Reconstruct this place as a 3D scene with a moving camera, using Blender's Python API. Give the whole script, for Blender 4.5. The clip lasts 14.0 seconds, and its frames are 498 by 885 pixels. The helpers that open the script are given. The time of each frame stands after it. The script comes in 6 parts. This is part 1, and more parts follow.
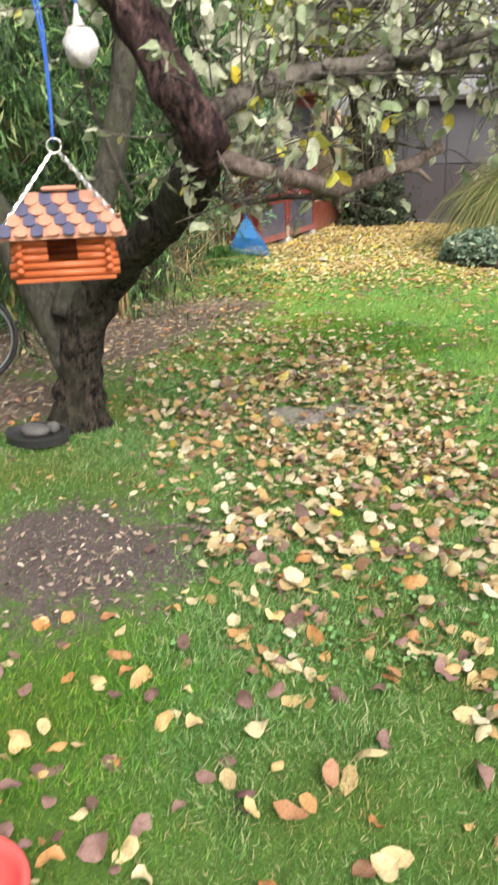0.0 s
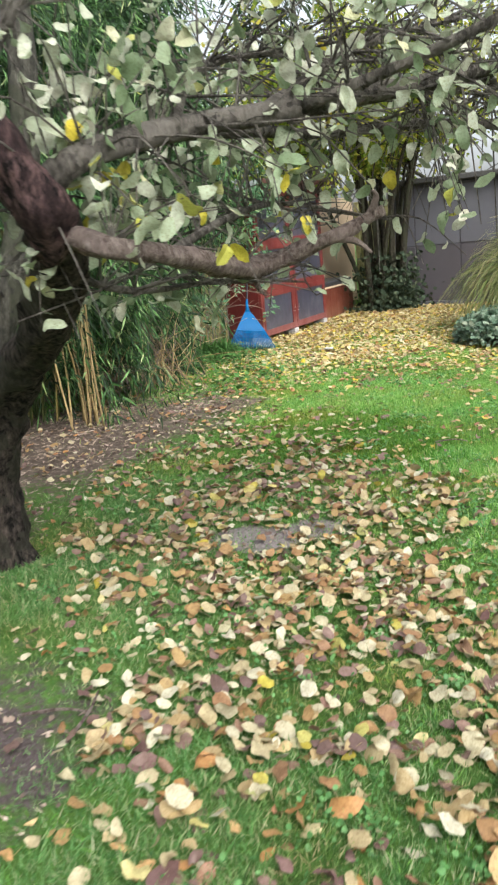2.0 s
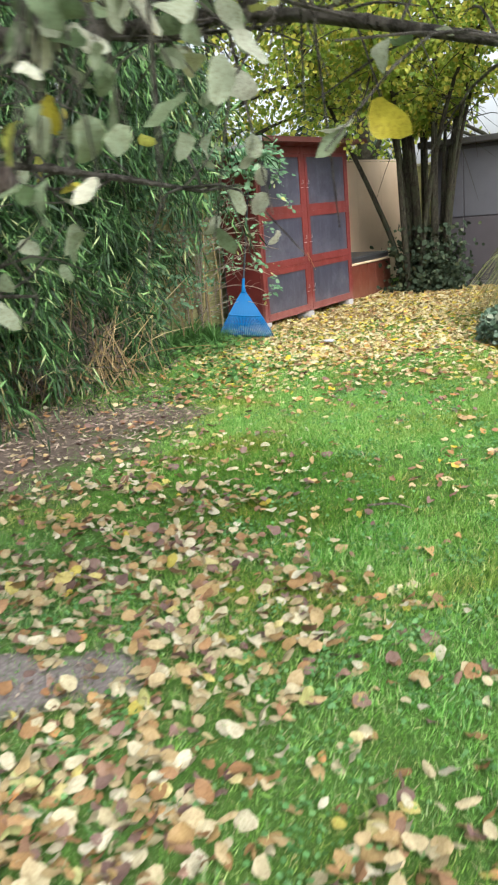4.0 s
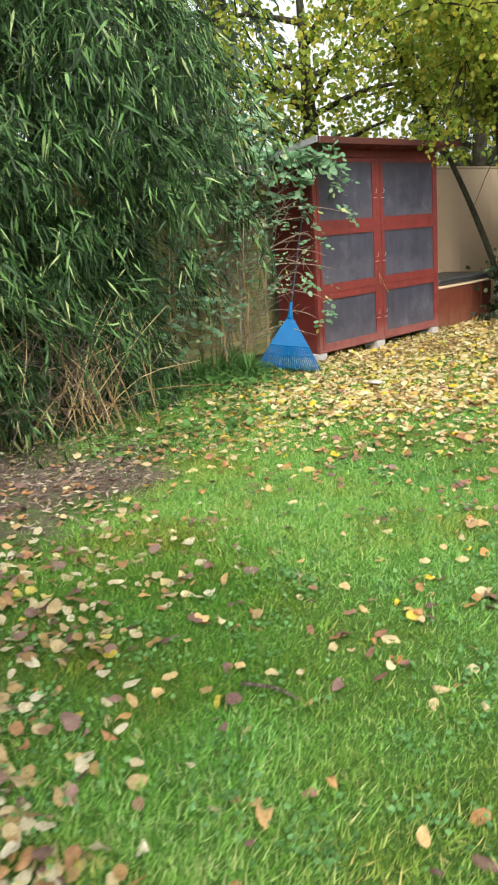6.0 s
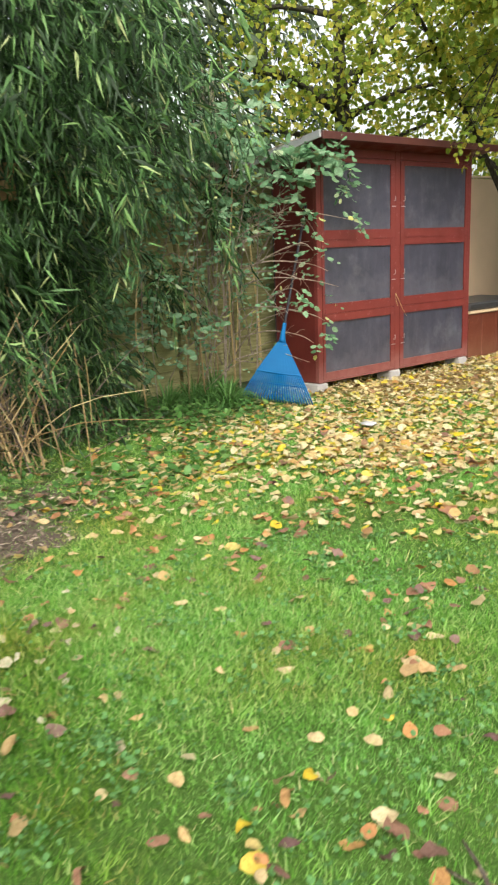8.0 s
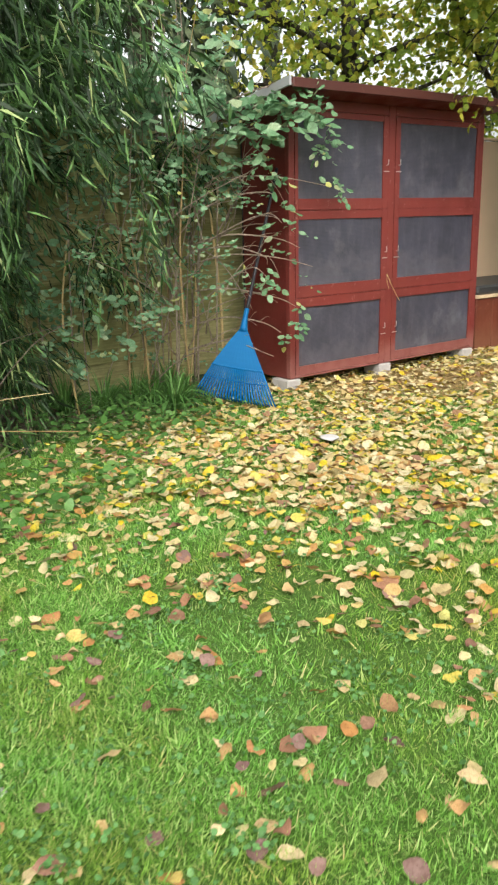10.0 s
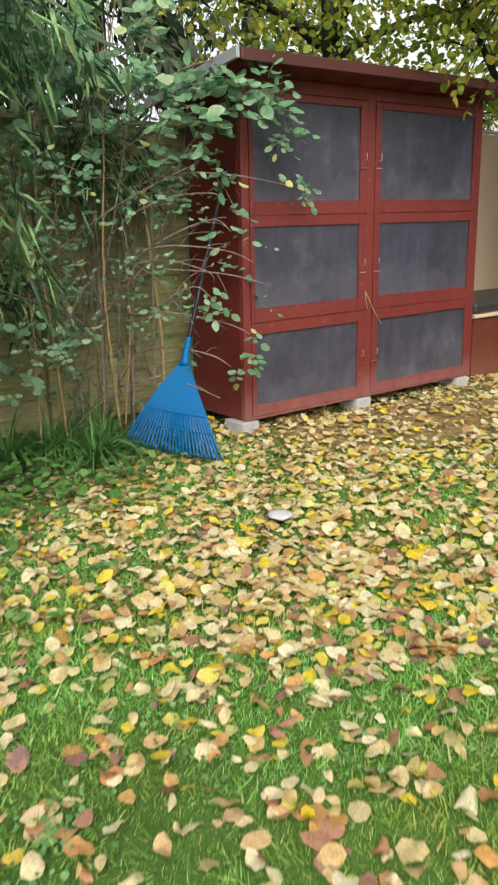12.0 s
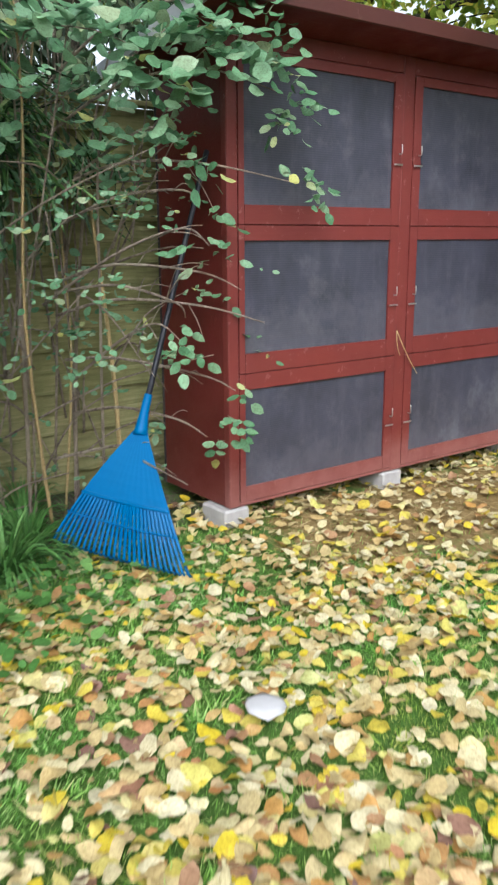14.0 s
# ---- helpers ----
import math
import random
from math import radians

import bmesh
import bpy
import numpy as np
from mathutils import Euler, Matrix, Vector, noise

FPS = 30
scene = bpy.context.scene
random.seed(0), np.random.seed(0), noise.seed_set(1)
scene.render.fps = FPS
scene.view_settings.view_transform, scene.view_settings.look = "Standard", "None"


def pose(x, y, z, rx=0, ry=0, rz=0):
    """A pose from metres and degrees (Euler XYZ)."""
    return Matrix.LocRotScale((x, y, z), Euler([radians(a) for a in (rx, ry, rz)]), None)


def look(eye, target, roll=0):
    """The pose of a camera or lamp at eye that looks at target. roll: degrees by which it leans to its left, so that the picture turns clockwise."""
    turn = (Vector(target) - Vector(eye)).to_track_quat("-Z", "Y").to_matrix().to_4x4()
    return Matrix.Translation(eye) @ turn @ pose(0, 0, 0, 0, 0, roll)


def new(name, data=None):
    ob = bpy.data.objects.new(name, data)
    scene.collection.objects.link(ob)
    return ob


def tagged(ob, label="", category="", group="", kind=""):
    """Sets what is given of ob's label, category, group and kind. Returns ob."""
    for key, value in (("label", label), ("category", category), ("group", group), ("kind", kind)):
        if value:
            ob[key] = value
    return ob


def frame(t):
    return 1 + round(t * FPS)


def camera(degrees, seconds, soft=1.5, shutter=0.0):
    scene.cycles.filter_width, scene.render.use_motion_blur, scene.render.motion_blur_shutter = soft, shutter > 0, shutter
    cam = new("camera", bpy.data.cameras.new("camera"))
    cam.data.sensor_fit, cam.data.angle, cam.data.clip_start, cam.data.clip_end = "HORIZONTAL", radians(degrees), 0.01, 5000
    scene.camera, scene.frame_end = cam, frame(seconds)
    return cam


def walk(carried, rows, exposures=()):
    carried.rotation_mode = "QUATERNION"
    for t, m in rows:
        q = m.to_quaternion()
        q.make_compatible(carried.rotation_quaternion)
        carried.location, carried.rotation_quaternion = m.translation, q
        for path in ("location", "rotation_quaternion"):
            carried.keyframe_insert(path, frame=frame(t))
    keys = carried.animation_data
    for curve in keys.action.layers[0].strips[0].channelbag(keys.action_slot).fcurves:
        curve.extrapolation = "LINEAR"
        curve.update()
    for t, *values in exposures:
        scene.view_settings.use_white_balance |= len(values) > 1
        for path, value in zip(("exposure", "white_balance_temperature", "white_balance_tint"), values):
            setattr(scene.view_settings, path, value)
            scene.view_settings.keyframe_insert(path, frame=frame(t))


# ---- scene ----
cam = camera(33.9, 14.0, soft=2.1, shutter=0.45)
PATH = [
    (0, (0.185, 0.081, 1.665), (-0.647, 1.759, 0.962), -2.0),
    (0.5, (0.243, 0.187, 1.701), (-0.585, 1.9, 1.084), -3.3),
    (1, (0.284, 0.411, 1.691), (-0.641, 2.084, 1.102), -4.0),
    (1.5, (0.272, 0.685, 1.669), (-0.664, 2.359, 1.101), -6.2),
    (2, (0.302, 1.086, 1.535), (-0.655, 2.773, 1.048), -5.7),
    (2.5, (0.359, 1.563, 1.489), (-0.684, 3.207, 1.033), -5.8),
    (3, (0.458, 2.12, 1.477), (-0.502, 3.812, 1.011), -6.2),
    (3.5, (0.529, 2.624, 1.48), (-0.53, 4.244, 0.976), -6.0),
    (4, (0.495, 3.114, 1.488), (-0.634, 4.671, 0.939), -5.2),
    (4.2, (0.528, 3.313, 1.491), (-0.617, 4.859, 0.946), -5.6),
    (6.3, (0.448, 5.148, 1.446), (-0.952, 6.485, 0.942), -4.1),
    (6.5, (0.397, 5.285, 1.453), (-0.969, 6.653, 0.941), -3.5),
    (7, (0.303, 5.653, 1.434), (-1.066, 7.026, 0.943), -3.0),
    (7.5, (0.219, 5.967, 1.412), (-1.242, 7.255, 0.956), -1.9),
    (8, (0.091, 6.273, 1.36), (-1.396, 7.527, 0.893), -2.2),
    (8.2, (0.055, 6.419, 1.36), (-1.381, 7.728, 0.884), -2.7),
    (10.3, (-0.421, 7.617, 1.378), (-1.967, 8.761, 0.829), -0.8),
    (10.5, (-0.454, 7.725, 1.381), (-2.015, 8.845, 0.829), -0.5),
    (11, (-0.632, 7.953, 1.367), (-2.221, 9.038, 0.82), -0.1),
    (11.5, (-0.916, 8.229, 1.362), (-2.42, 9.424, 0.807), -0.9),
    (12, (-1.141, 8.492, 1.402), (-2.66, 9.676, 0.862), -1.1),
    (12.5, (-1.422, 8.772, 1.361), (-2.957, 9.942, 0.837), -1.0),
    (13, (-1.745, 9.063, 1.302), (-3.197, 10.333, 0.775), -1.1),
    (13.5, (-1.96, 9.313, 1.33), (-3.524, 10.447, 0.81), -1.5),
    (14, (-2.27, 9.535, 1.321), (-3.819, 10.706, 0.84), -0.3),
]
walk(cam, [(t, look(eye, target, roll)) for t, eye, target, roll in PATH], exposures=[
    (0, 1.28, 6750, 13), (0.6, 1.08, 6650, 12), (1.5, 1.0, 6350, 10), (2.5, 1.13, 6150, 9), (4.2, 1.12, 6200, 9), (7, 0.97, 6750, 7),
    (8, 1.0, 6750, 7), (10.5, 0.9, 6750, 8), (12, 0.72, 6600, 9), (13, 0.74, 6300, 8), (14, 0.9, 5900, 8)])

# ---- world and light: overcast autumn day ----
world = bpy.data.worlds.new("overcast")
scene.world = world
world.use_nodes = True
wt = world.node_tree
wt.nodes.clear()
w_out = wt.nodes.new("ShaderNodeOutputWorld")
w_bg = wt.nodes.new("ShaderNodeBackground")
w_sky = wt.nodes.new("ShaderNodeTexSky")
w_sky.sky_type = "NISHITA"
w_sky.sun_disc = False
w_sky.sun_elevation = radians(38)
w_sky.sun_rotation = radians(120)
w_sky.dust_density = 4.0
w_hsv = wt.nodes.new("ShaderNodeHueSaturation")
w_hsv.inputs["Saturation"].default_value = 0.22
w_bg.inputs["Strength"].default_value = 0.15
wt.links.new(w_sky.outputs[0], w_hsv.inputs["Color"])
wt.links.new(w_hsv.outputs[0], w_bg.inputs["Color"])
wt.links.new(w_bg.outputs[0], w_out.inputs["Surface"])
sun_data = bpy.data.lights.new("sun", "SUN")
sun_data.energy, sun_data.angle, sun_data.color = 1.3, radians(25), (1.0, 0.96, 0.9)
sun = new("sun", sun_data)
sun.matrix_world = look((6, -4, 9), (0, 2, 0))

rng = np.random.default_rng(7)


# ---- material helpers ----
class Mat:
    def __init__(self, name, rough=0.7, spec=0.3):
        self.m = bpy.data.materials.new(name)
        self.m.use_nodes = True
        self.t = self.m.node_tree
        self.b = self.t.nodes["Principled BSDF"]
        self.b.inputs["Roughness"].default_value = rough
        self.b.inputs["Specular IOR Level"].default_value = spec

    def n(self, kind, **props):
        nd = self.t.nodes.new(kind)
        for k, v in props.items():
            if k == "operation":
                nd.operation = v
            elif k == "data_type":
                nd.data_type = v
            elif k == "blend_type":
                nd.blend_type = v
        return nd

    def l(self, a, b):
        self.t.links.new(a, b)

    def pos(self):
        return self.n("ShaderNodeTexCoord").outputs["Object"]

    def noise(self, scale, detail=4, vec=None, rough=0.55, stretch=None):
        nd = self.n("ShaderNodeTexNoise")
        nd.inputs["Scale"].default_value = scale
        nd.inputs["Detail"].default_value = detail
        nd.inputs["Roughness"].default_value = rough
        v = vec if vec is not None else self.pos()
        if stretch:
            mp = self.n("ShaderNodeMapping")
            mp.inputs["Scale"].default_value = stretch
            self.l(v, mp.inputs["Vector"])
            v = mp.outputs[0]
        self.l(v, nd.inputs["Vector"])
        return nd.outputs["Fac"]

    def ramp(self, fac, stops):
        nd = self.n("ShaderNodeValToRGB")
        el = nd.color_ramp.elements
        while len(el) < len(stops):
            el.new(0.5)
        for e, (p, c) in zip(el, stops):
            e.position, e.color = p, (*c, 1)
        self.l(fac, nd.inputs[0])
        return nd.outputs[0]

    def mix(self, fac, a, b, mode="MIX"):
        nd = self.n("ShaderNodeMix", data_type="RGBA", blend_type=mode)
        for sock, v in ((nd.inputs["Factor"], fac), (nd.inputs[6], a), (nd.inputs[7], b)):
            if isinstance(v, (int, float)):
                sock.default_value = v
            elif isinstance(v, tuple):
                sock.default_value = (*v, 1)
            else:
                self.l(v, sock)
        return nd.outputs[2]

    def math(self, op, a, b=0.0):
        nd = self.n("ShaderNodeMath", operation=op)
        for sock, v in zip(nd.inputs, (a, b)):
            if isinstance(v, (int, float)):
                sock.default_value = v
            else:
                self.l(v, sock)
        return nd.outputs[0]

    def color(self, c):
        if isinstance(c, tuple):
            self.b.inputs["Base Color"].default_value = (*c, 1)
        else:
            self.l(c, self.b.inputs["Base Color"])
        return self

    def bump(self, h, strength=0.4, dist=0.01):
        nd = self.n("ShaderNodeBump")
        nd.inputs["Strength"].default_value = strength
        nd.inputs["Distance"].default_value = dist
        self.l(h, nd.inputs["Height"])
        self.l(nd.outputs[0], self.b.inputs["Normal"])
        return self

    def island(self):
        return self.n("ShaderNodeNewGeometry").outputs["Random Per Island"]

    def object_random(self):
        return self.n("ShaderNodeObjectInfo").outputs["Random"]

    def translucent(self, amount, tint):
        tr = self.n("ShaderNodeBsdfTranslucent")
        if isinstance(tint, tuple):
            tr.inputs["Color"].default_value = (*tint, 1)
        else:
            self.l(tint, tr.inputs["Color"])
        mx = self.n("ShaderNodeMixShader")
        mx.inputs[0].default_value = amount
        out = self.t.nodes["Material Output"]
        self.l(self.b.outputs[0], mx.inputs[1])
        self.l(tr.outputs[0], mx.inputs[2])
        self.l(mx.outputs[0], out.inputs["Surface"])
        return self


def leaf_mat(name, stops, rough=0.55, trans=0.3, per_object=False):
    m = Mat(name, rough, 0.35)
    col = m.ramp(m.object_random() if per_object else m.island(), stops)
    blotch = m.ramp(m.noise(38, 4), [(0.35, (0.8, 0.76, 0.7)), (0.65, (1.1, 1.1, 1.08))])
    col = m.mix(0.7, col, blotch, "MULTIPLY")
    fleck = m.ramp(m.noise(130, 5, None, 0.7), [(0.36, (0.62, 0.55, 0.46)), (0.5, (1.0, 0.98, 0.95)), (0.7, (1.12, 1.12, 1.1))])
    col = m.mix(0.75, col, fleck, "MULTIPLY")
    m.color(col).bump(m.noise(90, 3), 0.5, 0.004)
    if trans:
        m.translucent(trans, col)
    return m.m


def bark_mat(name, dark, light, moss_or_shade=None, scale=1.0):
    m = Mat(name, 0.9, 0.2)
    v = m.pos()
    f = m.noise(34 * scale, 9, v, 0.72, (1, 1, 0.4))
    c = m.ramp(f, [(0.41, dark), (0.56, tuple((p + q) / 2 for p, q in zip(dark, light))), (0.68, light)])
    patch = m.noise(5 * scale, 4, v)
    c = m.mix(m.math("MULTIPLY", m.math("GREATER_THAN", patch, 0.52), 0.55), c, moss_or_shade or light)
    m.color(c).bump(f, 1.0, 0.05)
    return m.m


def paint_mat(name, a, b, worn, rough=0.45, amount=0.62):
    m = Mat(name, rough, 0.45)
    v = m.pos()
    c = m.mix(m.noise(2.2, 5, v), a, b)
    grain = m.noise(9, 6, v, 0.6, (8, 1, 8))
    wear = m.math("GREATER_THAN", m.noise(17, 8, v, 0.72), amount)
    c = m.mix(m.math("MULTIPLY", wear, 0.45), c, worn)
    # colour turns paler towards the foot, along a ragged noise edge
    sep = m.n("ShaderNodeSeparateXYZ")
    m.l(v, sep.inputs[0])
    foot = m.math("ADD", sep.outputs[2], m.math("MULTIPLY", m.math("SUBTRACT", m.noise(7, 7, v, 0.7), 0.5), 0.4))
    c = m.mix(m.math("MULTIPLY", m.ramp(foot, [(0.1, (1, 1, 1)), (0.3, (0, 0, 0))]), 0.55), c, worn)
    m.color(c).bump(grain, 0.35, 0.004)
    m.l(m.ramp(m.noise(6, 4, v), [(0.3, (rough - 0.12,) * 3), (0.7, (rough + 0.15,) * 3)]), m.b.inputs["Roughness"])
    return m.m


def plain_mat(name, c, rough=0.5, metal=0.0, vary=0.25, scale=14):
    m = Mat(name, rough, 0.4)
    k = 1 - vary
    m.color(m.mix(m.noise(scale, 5), tuple(x * k for x in c), tuple(min(1, x * (1 + vary * 0.5)) for x in c)))
    m.b.inputs["Metallic"].default_value = metal
    m.bump(m.noise(scale * 6, 3), 0.15, 0.003)
    return m.m


# turf painted darker for the shade by hedge and tree: centre and half axes
SHADED_TURF = [(-1.95, 6.6, 1.05, 0.7), (-1.9, 1.5, 1.1, 0.95)]
# zones of bare earth, litter and straw: centre and half axes
SOIL = [(-1.95, 2.58, 0.74, 0.64), (-1.7, 4.6, 0.28, 0.2), (-1.44, 4.78, 0.24, 0.16), (-0.58, 7.44, 0.17, 0.1)]
LITTER = [(-4.45, 6.3, 1.35, 2.3), (-3.95, 7.65, 0.75, 0.7), (-3.75, 4.2, 0.75, 0.7), (-5.95, 9.9, 0.75, 2.6)]
STRAW = [(-4.85, 12.9, 0.75, 1.5), (-4.5, 15.3, 2.4, 1.6)]


def ground_z(x, y):
    return 0.014 * np.sin(1.7 * x + 0.6 * y) + 0.012 * np.sin(2.3 * y - 0.8 * x + 1) + 0.005 * np.sin(7.1 * x + 2) * np.sin(6.3 * y) - 0.008


def zone(x, y, zones):
    d = np.full(np.shape(x), 9.0)
    for cx, cy, rx, ry in zones:
        d = np.minimum(d, np.hypot((x - cx) / rx, (y - cy) / ry))
    return d + 0.13 * np.sin(5 * x + 3 * y) + 0.1 * np.sin(9 * y - 6 * x)


def ground_mat():
    m = Mat("ground", 0.95, 0.1)
    v = m.pos()
    base = m.ramp(m.noise(0.9, 5, v), [(0.3, (0.07, 0.18, 0.03)), (0.7, (0.11, 0.26, 0.045))])
    base = m.mix(m.noise(26, 5, v), base, m.mix(0.5, base, (0.13, 0.12, 0.05)))
    base = m.mix(0.85, base, m.ramp(m.noise(170, 6, v, 0.75), [(0.36, (0.25, 0.25, 0.25)), (0.62, (1.25, 1.25, 1.25))]), "MULTIPLY")
    wob = m.math("ADD", m.math("MULTIPLY", m.math("SUBTRACT", m.noise(2.2, 7, v, 0.72), 0.5), 2.2), m.math("MULTIPLY", m.math("SUBTRACT", m.noise(16, 4, v, 0.7), 0.5), 1.2))
    sep = m.n("ShaderNodeSeparateXYZ")
    m.l(v, sep.inputs[0])

    def mask(zones):
        best = None
        for cx, cy, rx, ry in zones:
            dx = m.math("DIVIDE", m.math("SUBTRACT", sep.outputs[0], cx), rx)
            dy = m.math("DIVIDE", m.math("SUBTRACT", sep.outputs[1], cy), ry)
            d = m.math("SQRT", m.math("ADD", m.math("MULTIPLY", dx, dx), m.math("MULTIPLY", dy, dy)))
            best = d if best is None else m.math("MINIMUM", best, d)
        d = m.math("ADD", best, wob)
        return m.ramp(d, [(0.62, (1, 1, 1)), (1.0, (0, 0, 0))])

    fine = m.noise(60, 8, v, 0.75)
    soil = m.ramp(fine, [(0.3, (0.045, 0.034, 0.033)), (0.6, (0.135, 0.108, 0.104)), (0.75, (0.32, 0.28, 0.27))])
    litter = m.ramp(m.noise(45, 8, v, 0.8, (1, 0.5, 1)), [(0.3, (0.05, 0.037, 0.028)), (0.55, (0.15, 0.118, 0.094)), (0.75, (0.33, 0.275, 0.225))])
    straw = m.ramp(m.noise(60, 8, v, 0.8, (0.4, 1.4, 1)), [(0.3, (0.12, 0.075, 0.03)), (0.55, (0.3, 0.21, 0.09)), (0.75, (0.5, 0.39, 0.2))])
    c = m.mix(mask(LITTER), base, litter)
    c = m.mix(mask(STRAW), c, straw)
    c = m.mix(mask(SOIL), c, soil)
    dusty = m.ramp(fine, [(0.3, (0.13, 0.11, 0.105)), (0.6, (0.3, 0.265, 0.25)), (0.75, (0.5, 0.46, 0.44))])
    c = m.mix(mask(SOIL[1:3]), c, dusty)
    m.color(c).bump(fine, 0.7, 0.02)
    return m.m


M_GROUND = ground_mat()


def grass_mat(name, stops):
    m = Mat(name, 0.6, 0.25)
    c = m.ramp(m.island(), stops)
    c = m.mix(1.0, c, m.ramp(m.noise(1.3, 4), [(0.34, (1.18, 0.82, 0.6)), (0.5, (1.05, 1.0, 0.9)), (0.68, (0.95, 1.06, 1.0))]), "MULTIPLY")
    m.color(c).translucent(0.3, c)
    return m.m


M_GRASS = grass_mat("grass_lush", [(0.0, (0.075, 0.205, 0.034)), (0.35, (0.17, 0.395, 0.064)), (0.7, (0.29, 0.55, 0.15)), (0.93, (0.43, 0.62, 0.25)), (1.0, (0.6, 0.56, 0.3))])
# darker grass copy, with the shade on the lawn put into its colour
M_GRASS_SHADED = grass_mat("grass_shaded", [(0.0, (0.03, 0.11, 0.012)), (0.4, (0.09, 0.25, 0.026)), (0.75, (0.16, 0.37, 0.05)), (0.93, (0.26, 0.38, 0.1)), (1.0, (0.42, 0.36, 0.18))])
M_GRASS_WORN = grass_mat("grass_worn", [(0.0, (0.055, 0.14, 0.042)), (0.4, (0.115, 0.27, 0.078)), (0.72, (0.22, 0.39, 0.15)), (0.9, (0.36, 0.42, 0.24)), (1.0, (0.5, 0.46, 0.32))])
M_FALL_TAN = leaf_mat("fallen_tan", [(0.0, (0.14, 0.09, 0.08)), (0.09, (0.24, 0.16, 0.135)), (0.2, (0.3, 0.17, 0.08)), (0.34, (0.37, 0.255, 0.11)), (0.5, (0.42, 0.34, 0.19)), (0.7, (0.47, 0.42, 0.27)), (0.92, (0.55, 0.53, 0.41)), (0.97, (0.5, 0.42, 0.06)), (1.0, (0.36, 0.4, 0.2))], 0.6, 0.12)
M_FALL_YEL = leaf_mat("fallen_yellow", [(0.0, (0.24, 0.14, 0.09)), (0.04, (0.36, 0.21, 0.11)), (0.1, (0.5, 0.28, 0.08)), (0.2, (0.5, 0.38, 0.17)), (0.42, (0.55, 0.46, 0.24)), (0.58, (0.6, 0.54, 0.33)), (0.74, (0.64, 0.6, 0.42)), (0.82, (0.57, 0.5, 0.12)), (0.93, (0.62, 0.49, 0.02)), (1.0, (0.46, 0.5, 0.22))], 0.55, 0.15)
M_FALL_MIX = leaf_mat("fallen_mixed", [(0.0, (0.14, 0.08, 0.075)), (0.22, (0.27, 0.17, 0.15)), (0.45, (0.45, 0.22, 0.08)), (0.7, (0.56, 0.41, 0.2)), (1.0, (0.62, 0.56, 0.36))], 0.6, 0.12)
M_FALL_OUT = leaf_mat("fallen_drift", [(0.0, (0.19, 0.11, 0.09)), (0.2, (0.36, 0.19, 0.12)), (0.4, (0.5, 0.25, 0.09)), (0.6, (0.52, 0.38, 0.2)), (0.85, (0.6, 0.5, 0.31)), (0.93, (0.6, 0.45, 0.03)), (1.0, (0.62, 0.56, 0.4))], 0.6, 0.12)
M_CLOVER = leaf_mat("clover_leaf", [(0.0, (0.08, 0.2, 0.06)), (0.6, (0.13, 0.32, 0.1)), (1.0, (0.2, 0.4, 0.15))], 0.5, 0.25)
M_PALETWIG = bark_mat("pale_twig", (0.2, 0.155, 0.125), (0.5, 0.41, 0.33), (0.38, 0.31, 0.24))
APPLE_STOPS = [(0.0, (0.16, 0.24, 0.12)), (0.22, (0.31, 0.39, 0.25)), (0.5, (0.45, 0.51, 0.37)), (0.76, (0.57, 0.61, 0.49)), (0.88, (0.68, 0.69, 0.58)), (0.94, (0.5, 0.52, 0.1)), (1.0, (0.6, 0.5, 0.05))]
M_APPLE = leaf_mat("apple_leaf", APPLE_STOPS, 0.5, 0.35)
M_APPLE_ONE = leaf_mat("apple_leaf_single", APPLE_STOPS, 0.5, 0.35, True)
# lower tones near black: the hedge's inner shade is put into leaf colour
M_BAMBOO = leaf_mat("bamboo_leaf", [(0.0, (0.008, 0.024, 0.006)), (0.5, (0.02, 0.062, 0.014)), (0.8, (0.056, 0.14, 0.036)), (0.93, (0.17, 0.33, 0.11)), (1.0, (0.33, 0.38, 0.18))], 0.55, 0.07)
M_HAZEL = leaf_mat("hazel_leaf", [(0.0, (0.14, 0.24, 0.03)), (0.4, (0.26, 0.36, 0.045)), (0.75, (0.4, 0.44, 0.06)), (1.0, (0.56, 0.5, 0.08))], 0.5, 0.5)
M_SHRUB = leaf_mat("shrub_leaf", [(0.0, (0.09, 0.22, 0.11)), (0.5, (0.17, 0.34, 0.19)), (0.88, (0.25, 0.41, 0.25)), (0.96, (0.34, 0.44, 0.28)), (1.0, (0.5, 0.52, 0.16))], 0.45, 0.3)
M_IVY = leaf_mat("ivy_leaf", [(0.0, (0.05, 0.1, 0.06)), (0.5, (0.12, 0.19, 0.13)), (0.85, (0.2, 0.27, 0.19)), (1.0, (0.32, 0.36, 0.27))], 0.35, 0.1)
# shaded copy of the ivy: darkness between the stems painted into the leaves
M_IVY_SHADED = leaf_mat("shaded_ivy_leaf", [(0.0, (0.018, 0.034, 0.017)), (0.7, (0.036, 0.058, 0.03)), (1.0, (0.1, 0.125, 0.07))], 0.8, 0.05)
M_WEED = leaf_mat("weed_leaf", [(0.0, (0.05, 0.14, 0.03)), (0.6, (0.09, 0.23, 0.055)), (1.0, (0.18, 0.34, 0.1))], 0.5, 0.2)
M_PAMPAS = leaf_mat("pampas_blade", [(0.0, (0.13, 0.2, 0.05)), (0.5, (0.24, 0.3, 0.1)), (0.85, (0.42, 0.42, 0.2)), (1.0, (0.55, 0.47, 0.28))], 0.45, 0.25)
M_CONIFER = leaf_mat("conifer_needles", [(0.0, (0.022, 0.04, 0.02)), (0.6, (0.04, 0.07, 0.032)), (1.0, (0.08, 0.11, 0.05))], 0.6, 0.1)
